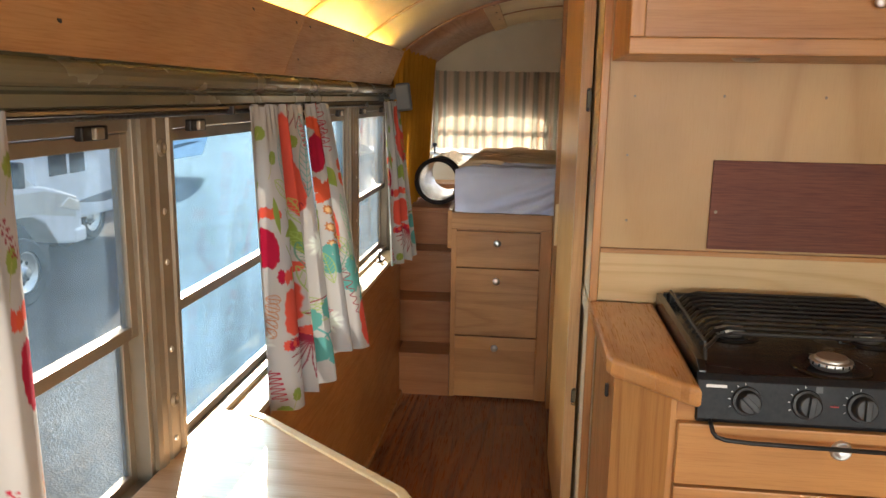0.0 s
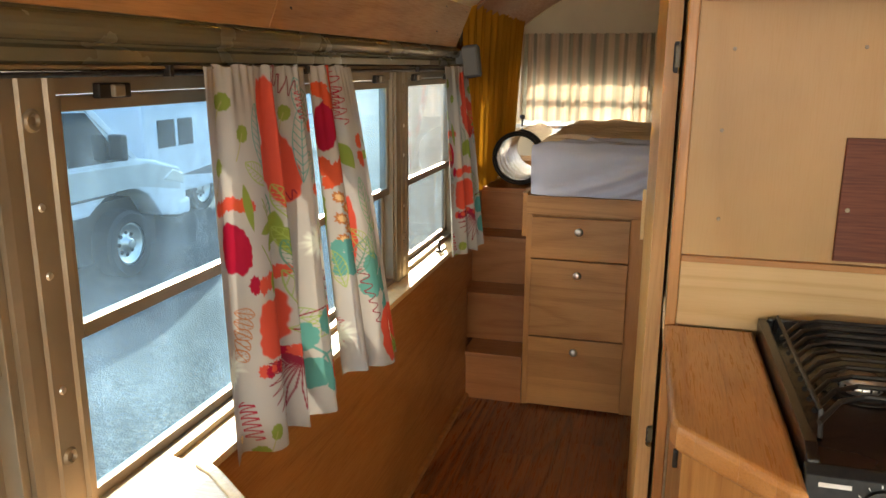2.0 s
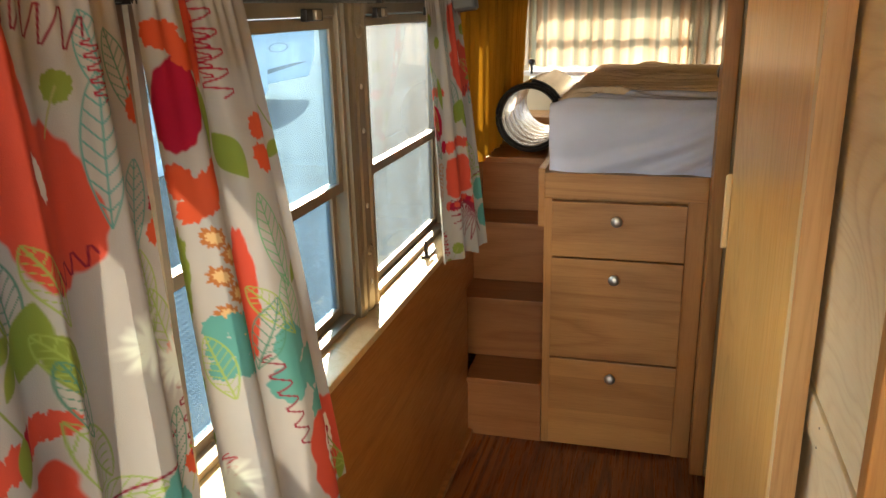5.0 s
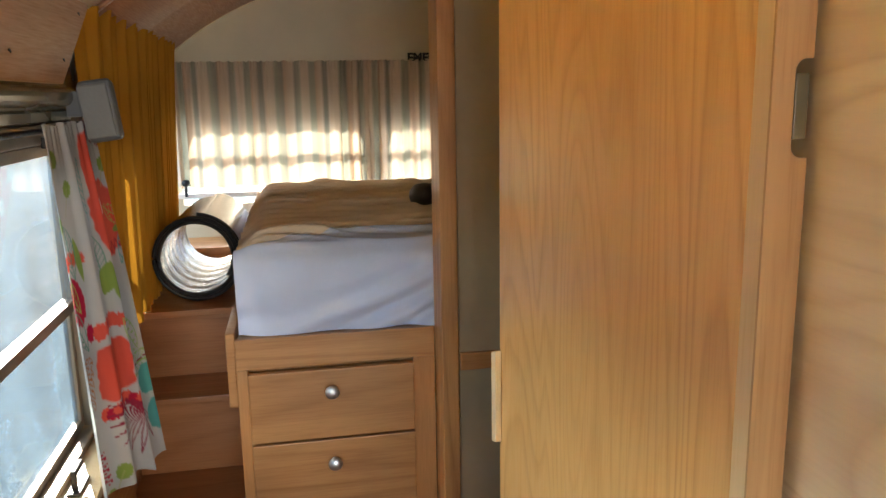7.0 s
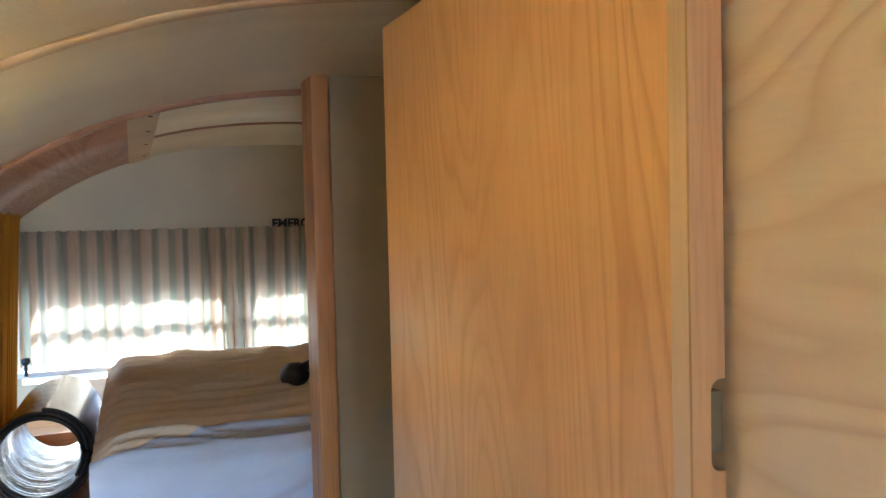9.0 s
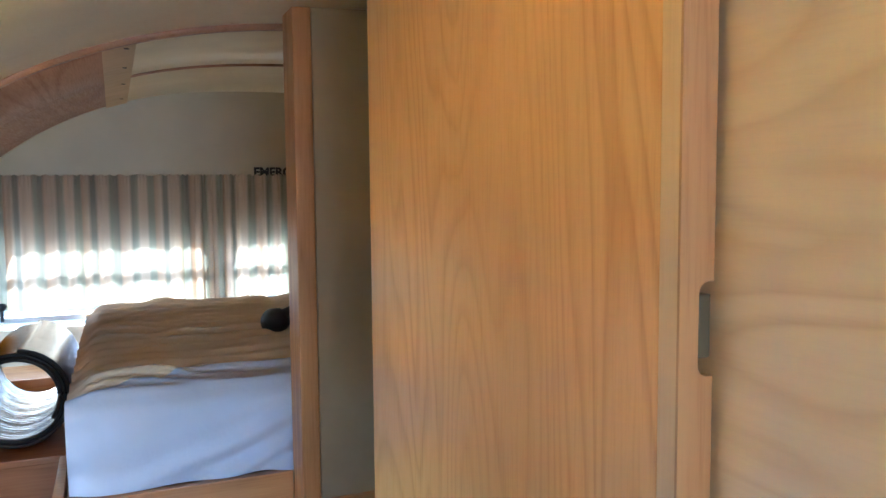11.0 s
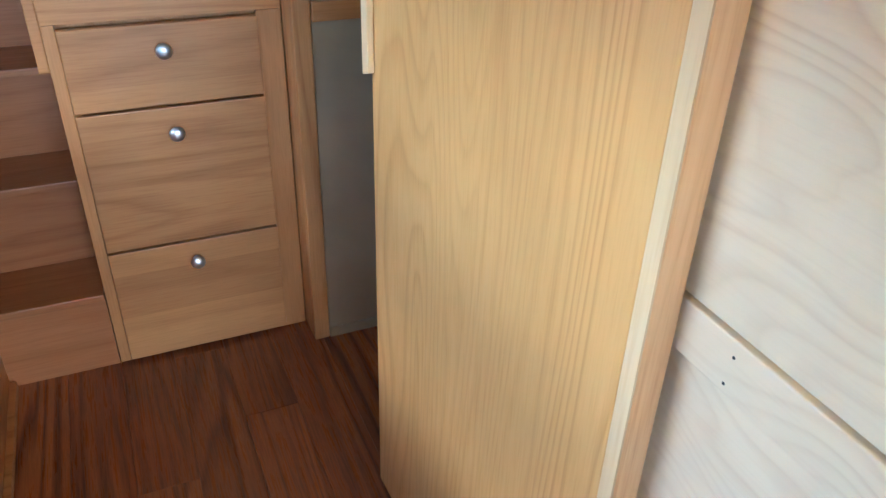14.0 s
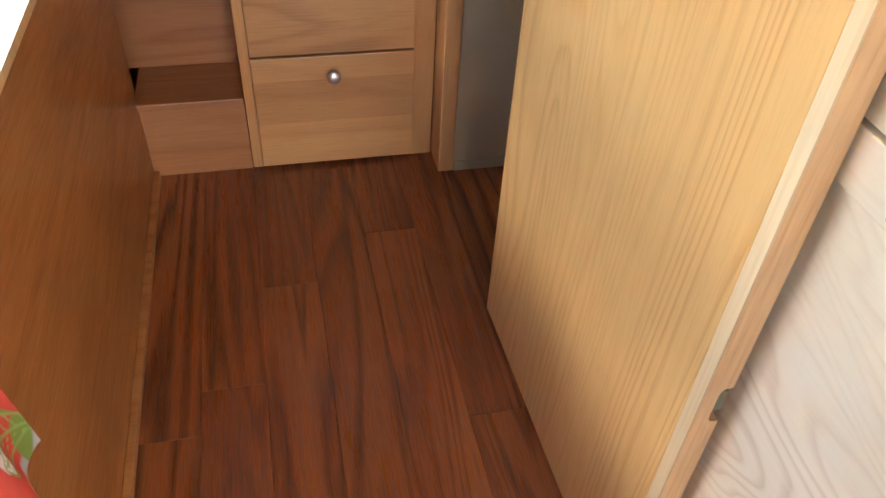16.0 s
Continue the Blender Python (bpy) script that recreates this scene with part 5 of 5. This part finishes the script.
setting("rear_ledge", box(-0.555, 1.62, 5.045, REAR_Y, 1.052, 1.072, 0.003), paint("white_ledge", (0.75, 0.74, 0.70), 0.5), "white ledge under the rear window", "ledge")

# ---- outside ----
GZ = -0.95
def asphalt():
    m, nt, b = material("asphalt")
    v = coords(nt, (1, 1, 1), shift=False)
    n1 = node(nt, "ShaderNodeTexVoronoi", Scale=55.0)
    nt.links.new(v, n1.inputs["Vector"])
    n2 = node(nt, "ShaderNodeTexNoise", Scale=1.1, Detail=5.0)
    nt.links.new(v, n2.inputs["Vector"])
    c1 = ramp(nt, n1.outputs["Color"], [(0.2, (0.055, 0.055, 0.056)), (0.6, (0.085, 0.082, 0.078)), (0.9, (0.15, 0.145, 0.135))])
    c2 = ramp(nt, n2.outputs[0], [(0.3, (0.7, 0.7, 0.7)), (0.7, (1.1, 1.1, 1.08))])
    nt.links.new(mixed(nt, 1.0, c1, c2, "MULTIPLY"), b.inputs["Base Color"])
    b.inputs["Roughness"].default_value = 0.95
    b.inputs["Specular IOR Level"].default_value = 0.08
    bump(nt, b, n1.outputs["Distance"], 0.6, 0.008)
    return m


_g = bmesh.new()
bmesh.ops.create_grid(_g, x_segments=8, y_segments=8, size=1500)
bmesh.ops.translate(_g, vec=(0, 0, GZ), verts=_g.verts)
setting("ground", _g, asphalt(), "sunlit grey asphalt lot with coarse stones", "ground")
setting("bus_side_shell", box(WALL_OUT - 0.03, WALL_OUT - 0.002, FRONT_Y - 0.1, REAR_Y + 0.08, -0.45, SILL_Z - 0.03), SHELL, "painted outer skin of the bus", "wall")
setting("bus_floor_shell", box(-0.63, 1.70, FRONT_Y - 0.1, REAR_Y + 0.08, -0.45, -0.062), SHELL, "underside of the bus", "floor")


def wheel(owner, x, y, z, r, side):
    m = pose(x, y, z, 0, 90 * side, 0)
    w = part("wheel", turned([(r * 0.62, 0.0), (r * 0.64, 0.03), (r * 0.9, 0.035), (r, 0.0), (r, -0.2), (r * 0.6, -0.21)], m, 36), TYRE, owner)
    part("rim", turned([(0, 0.02), (r * 0.16, 0.02), (r * 0.2, -0.03), (r * 0.42, -0.05), (r * 0.55, 0.0), (r * 0.63, 0.012), (r * 0.64, -0.02)], m, 36), CHROME, w, "steel wheel rim", True)
    part("hub", turned([(0, 0.05), (r * 0.12, 0.045), (r * 0.15, 0.0)], m, 16), CHROME, w)
    for i in range(8):
        a = 2 * math.pi * i / 8
        part("hand_hole", turned([(0, 0.004), (r * 0.06, 0.003), (r * 0.065, -0.01)], m @ pose(r * 0.33 * math.cos(a), r * 0.33 * math.sin(a), -0.036), 10), BLACK, w)
    return w


def motorhome(x, y):
    """White and tan motorhome; its nose points along the bus. x: near side, y: front axle."""
    v = thing("motorhome", "white motorhome with a grey beige band parked beside the bus", "motorhome", (x - 1.0, y, GZ))
    z = GZ
    side = [(-1.9, 0.80), (-0.62, 0.80), (-0.54, 0.86), (-0.34, 0.96), (-0.08, 1.0), (0.18, 0.97), (0.38, 0.88), (0.52, 0.70), (0.60, 0.60), (0.98, 0.54), (1.10, 0.60), (1.10, 0.98), (1.02, 1.12), (0.55, 1.26), (0.12, 1.34), (-0.62, 1.98), (-1.9, 2.05)]
    part("cab", prism([(y + a, z + b) for a, b in side], "x", x - 1.95, x, 0.03), WHITE_BODY, v)
    part("tan_band", prism([(y - 1.9, z + 0.98), (y + 0.2, z + 1.0), (y + 0.98, z + 0.86), (y + 1.0, z + 1.10), (y + 0.4, z + 1.24), (y - 1.9, z + 1.30)], "x", x - 0.01, x + 0.006), TAN_BODY, v, "grey beige painted band")
    part("side_window", prism([(y - 1.75, z + 1.34), (y - 0.02, z + 1.32), (y - 0.56, z + 1.86), (y - 1.75, z + 1.9)], "x", x - 0.01, x + 0.008), DARK_GLASS, v)
    part("headlight", prism([(y + 0.66, z + 1.02), (y + 1.06, z + 0.92), (y + 1.06, z + 1.04), (y + 0.84, z + 1.12)], "x", x - 0.2, x + 0.012, 0.01), CHROME, v, "clear swept headlight")
    part("bumper", box(x - 1.95, x + 0.01, y + 0.9, y + 1.18, z + 0.54, z + 0.74, 0.05), WHITE_BODY, v)
    part("grille", box(x - 1.6, x - 0.35, y + 1.08, y + 1.14, z + 0.68, z + 1.0, 0.02), BLACK, v)
    part("mirror", box(x + 0.02, x + 0.2, y - 0.28, y - 0.18, z + 1.34, z + 1.62, 0.03), BLACK, v)
    part("door_handle", box(x, x + 0.03, y - 1.5, y - 1.3, z + 1.12, z + 1.16, 0.01), BLACK, v)
    h = part("house_body", box(x - 2.3, x + 0.06, y - 6.8, y - 1.85, z + 0.5, z + 3.1, 0.08), WHITE_BODY, v, "white motorhome body")
    part("overhang", box(x - 2.25, x + 0.05, y - 1.9, y - 0.5, z + 2.06, z + 3.05, 0.15), WHITE_BODY, v)
    part("house_window", box(x + 0.058, x + 0.07, y - 4.4, y - 3.2, z + 1.6, z + 2.3, 0.004), DARK_GLASS, h)
    part("stripe", box(x + 0.058, x + 0.066, y - 6.7, y - 1.9, z + 1.0, z + 1.25), TAN_BODY, h)
    # Black block: the shade beneath the body is put into its colour.
    part("skirt", box(x - 1.8, x - 0.3, y - 6.7, y + 0.85, z + 0.2, z + 0.84), BLACK, v, "black block for the shaded underbody")
    part("pillar", prism([(y + 0.10, z + 1.33), (y + 0.20, z + 1.32), (y - 0.54, z + 1.96), (y - 0.66, z + 1.96)], "x", x - 0.02, x + 0.012, 0.004), WHITE_BODY, v)
    part("trim_line", box(x, x + 0.014, y - 1.88, y - 0.2, z + 0.965, z + 0.99, 0.003), BLACK, v)
    part("step_box", box(x - 0.1, x + 0.12, y - 1.6, y - 1.1, z + 0.36, z + 0.44, 0.02), BLACK, v)
    wheel(v, x - 0.03, y, z + 0.38, 0.38, 1)
    wheel(v, x - 0.03, y - 4.9, z + 0.38, 0.38, 1)
    wheel(v, x - 1.75, y, z + 0.38, 0.38, -1)
    return v


motorhome(-5.35, 7.85)


def trailer(x, y, long, high, label, side=1):
    v = thing("camper_trailer", label, "trailer", (x - 1.2, y, GZ), "camper trailers")
    z = GZ
    o = [(y - long / 2, z + 0.55), (y + long / 2 - 0.5, z + 0.55), (y + long / 2, z + 1.1), (y + long / 2 + 0.1, z + high - 0.9), (y + long / 2 - 0.25, z + high - 0.1), (y + long / 2 - 0.6, z + high), (y - long / 2, z + high)]
    b = part("body", prism(o, "x", x - 2.4, x, 0.05), WHITE_BODY, v)
    for k in (-0.32,):
        w = part("window", box(x - 0.005, x + 0.012, y + k * long - 0.42, y + k * long + 0.42, z + 1.22, z + 1.6, 0.01), DARK_GLASS, b)
        part("window_bar", box(x + 0.01, x + 0.018, y + k * long - 0.03, y + k * long + 0.03, z + 1.22, z + 1.6), WHITE_BODY, w)
    part("swoosh", prism([(y - long * 0.3, z + 0.80), (y + long * 0.3, z + 0.98), (y + long * 0.42, z + 0.96), (y - long * 0.1, z + 0.72)], "x", x - 0.005, x + 0.008), GREY_PLASTIC, b)
    part("emblem", turned([(0.30, 0.0), (0.31, 0.006), (0.33, 0.006), (0.34, 0.0)], pose(x + 0.004, y + long * 0.18, z + 1.42, 0, 90, 0) @ Matrix.Diagonal((0.35, 1.6, 1, 1)), 36), GREY_PLASTIC, b)
    for k in (-0.12, 0.06):
        wheel(v, x - 0.6, y + k * long, z + 0.36, 0.36, 1)
    return v


trailer(-6.3, 11.5, 4.0, 3.9, "white camper trailer parked ahead of the motorhome")
trailer(-9.5, 19.0, 7.0, 3.2, "white camper trailer at the end of the lot")
trailer(-15.0, 12.0, 8.0, 3.2, "white camper trailer behind the motorhome")

# pink sack and pale crate on the ground by the motorhome
_bg2 = bmesh.new()
bmesh.ops.create_icosphere(_bg2, subdivisions=3, radius=0.26)
for _vv in _bg2.verts:
    _n = noise.noise(_vv.co * 6.0) * 0.05
    _vv.co += _vv.co.normalized() * _n
    _vv.co.z *= 1.15
    _vv.co.z = max(_vv.co.z, -0.24)
bmesh.ops.translate(_bg2, vec=(-5.15, 6.15, GZ + 0.62), verts=_bg2.verts)
_sk = solo("pink_bag", _bg2, paint("pink_plastic", (0.48, 0.27, 0.29), 0.5, mottling=0.3, scale=12), "crumpled pink bag hanging on the motorhome step", "bag", smooth=True)
_cr = thing("pale_crate", "small pale yellow crate on the asphalt", "crate", (-4.6, 5.75, GZ))
part("body", box(-4.75, -4.45, 5.6, 5.85, GZ, GZ + 0.22, 0.015), paint("pale_yellow", (0.62, 0.60, 0.36), 0.6), _cr)
part("lid", box(-4.77, -4.43, 5.58, 5.87, GZ + 0.22, GZ + 0.25, 0.01), GREY_PLASTIC, _cr)

# distant trees as a low backdrop
_bd = bmesh.new()
_rng = random.Random(4)
_ring = []
for _i in range(181):
    _a = 2 * math.pi * _i / 180
    _h = 5.0 + 3.0 * noise.noise(Vector((math.cos(_a) * 6, math.sin(_a) * 6, 0))) + _rng.uniform(-0.8, 0.8)
    _ring.append((_bd.verts.new((140 * math.cos(_a), 140 * math.sin(_a), GZ)), _bd.verts.new((140 * math.cos(_a), 140 * math.sin(_a), GZ + _h))))
for (_p0, _p1), (_q0, _q1) in zip(_ring, _ring[1:]):
    _bd.faces.new((_p0, _q0, _q1, _p1))
setting("backdrop", _bd, paint("distant_woods", (0.08, 0.10, 0.08), 0.9, mottling=0.4), "low grey green line of far trees", "backdrop")

# ---- floor planks ----
_fl = bpy.data.objects["floor"]
_w, _cache = 0.121, {}
_rng = random.Random(9)
_xx = -0.497
while _xx < RIGHT_X:
    _x1 = min(_xx + _w, RIGHT_X)
    _yy = FRONT_Y - _rng.uniform(0.0, 1.1)
    while _yy < REAR_Y:
        _y0, _y1 = max(_yy, FRONT_Y), min(_yy + 1.21, REAR_Y)
        if _y1 - _y0 > 0.02:
            part("plank", box(_xx + 0.0002, _x1 - 0.0002, _y0 + 0.0002, _y1 - 0.0002, -0.0055, 0.0, 0.0005, segments=1), FLOOR_WOOD, _fl)
        _yy += 1.21
    _xx += _w
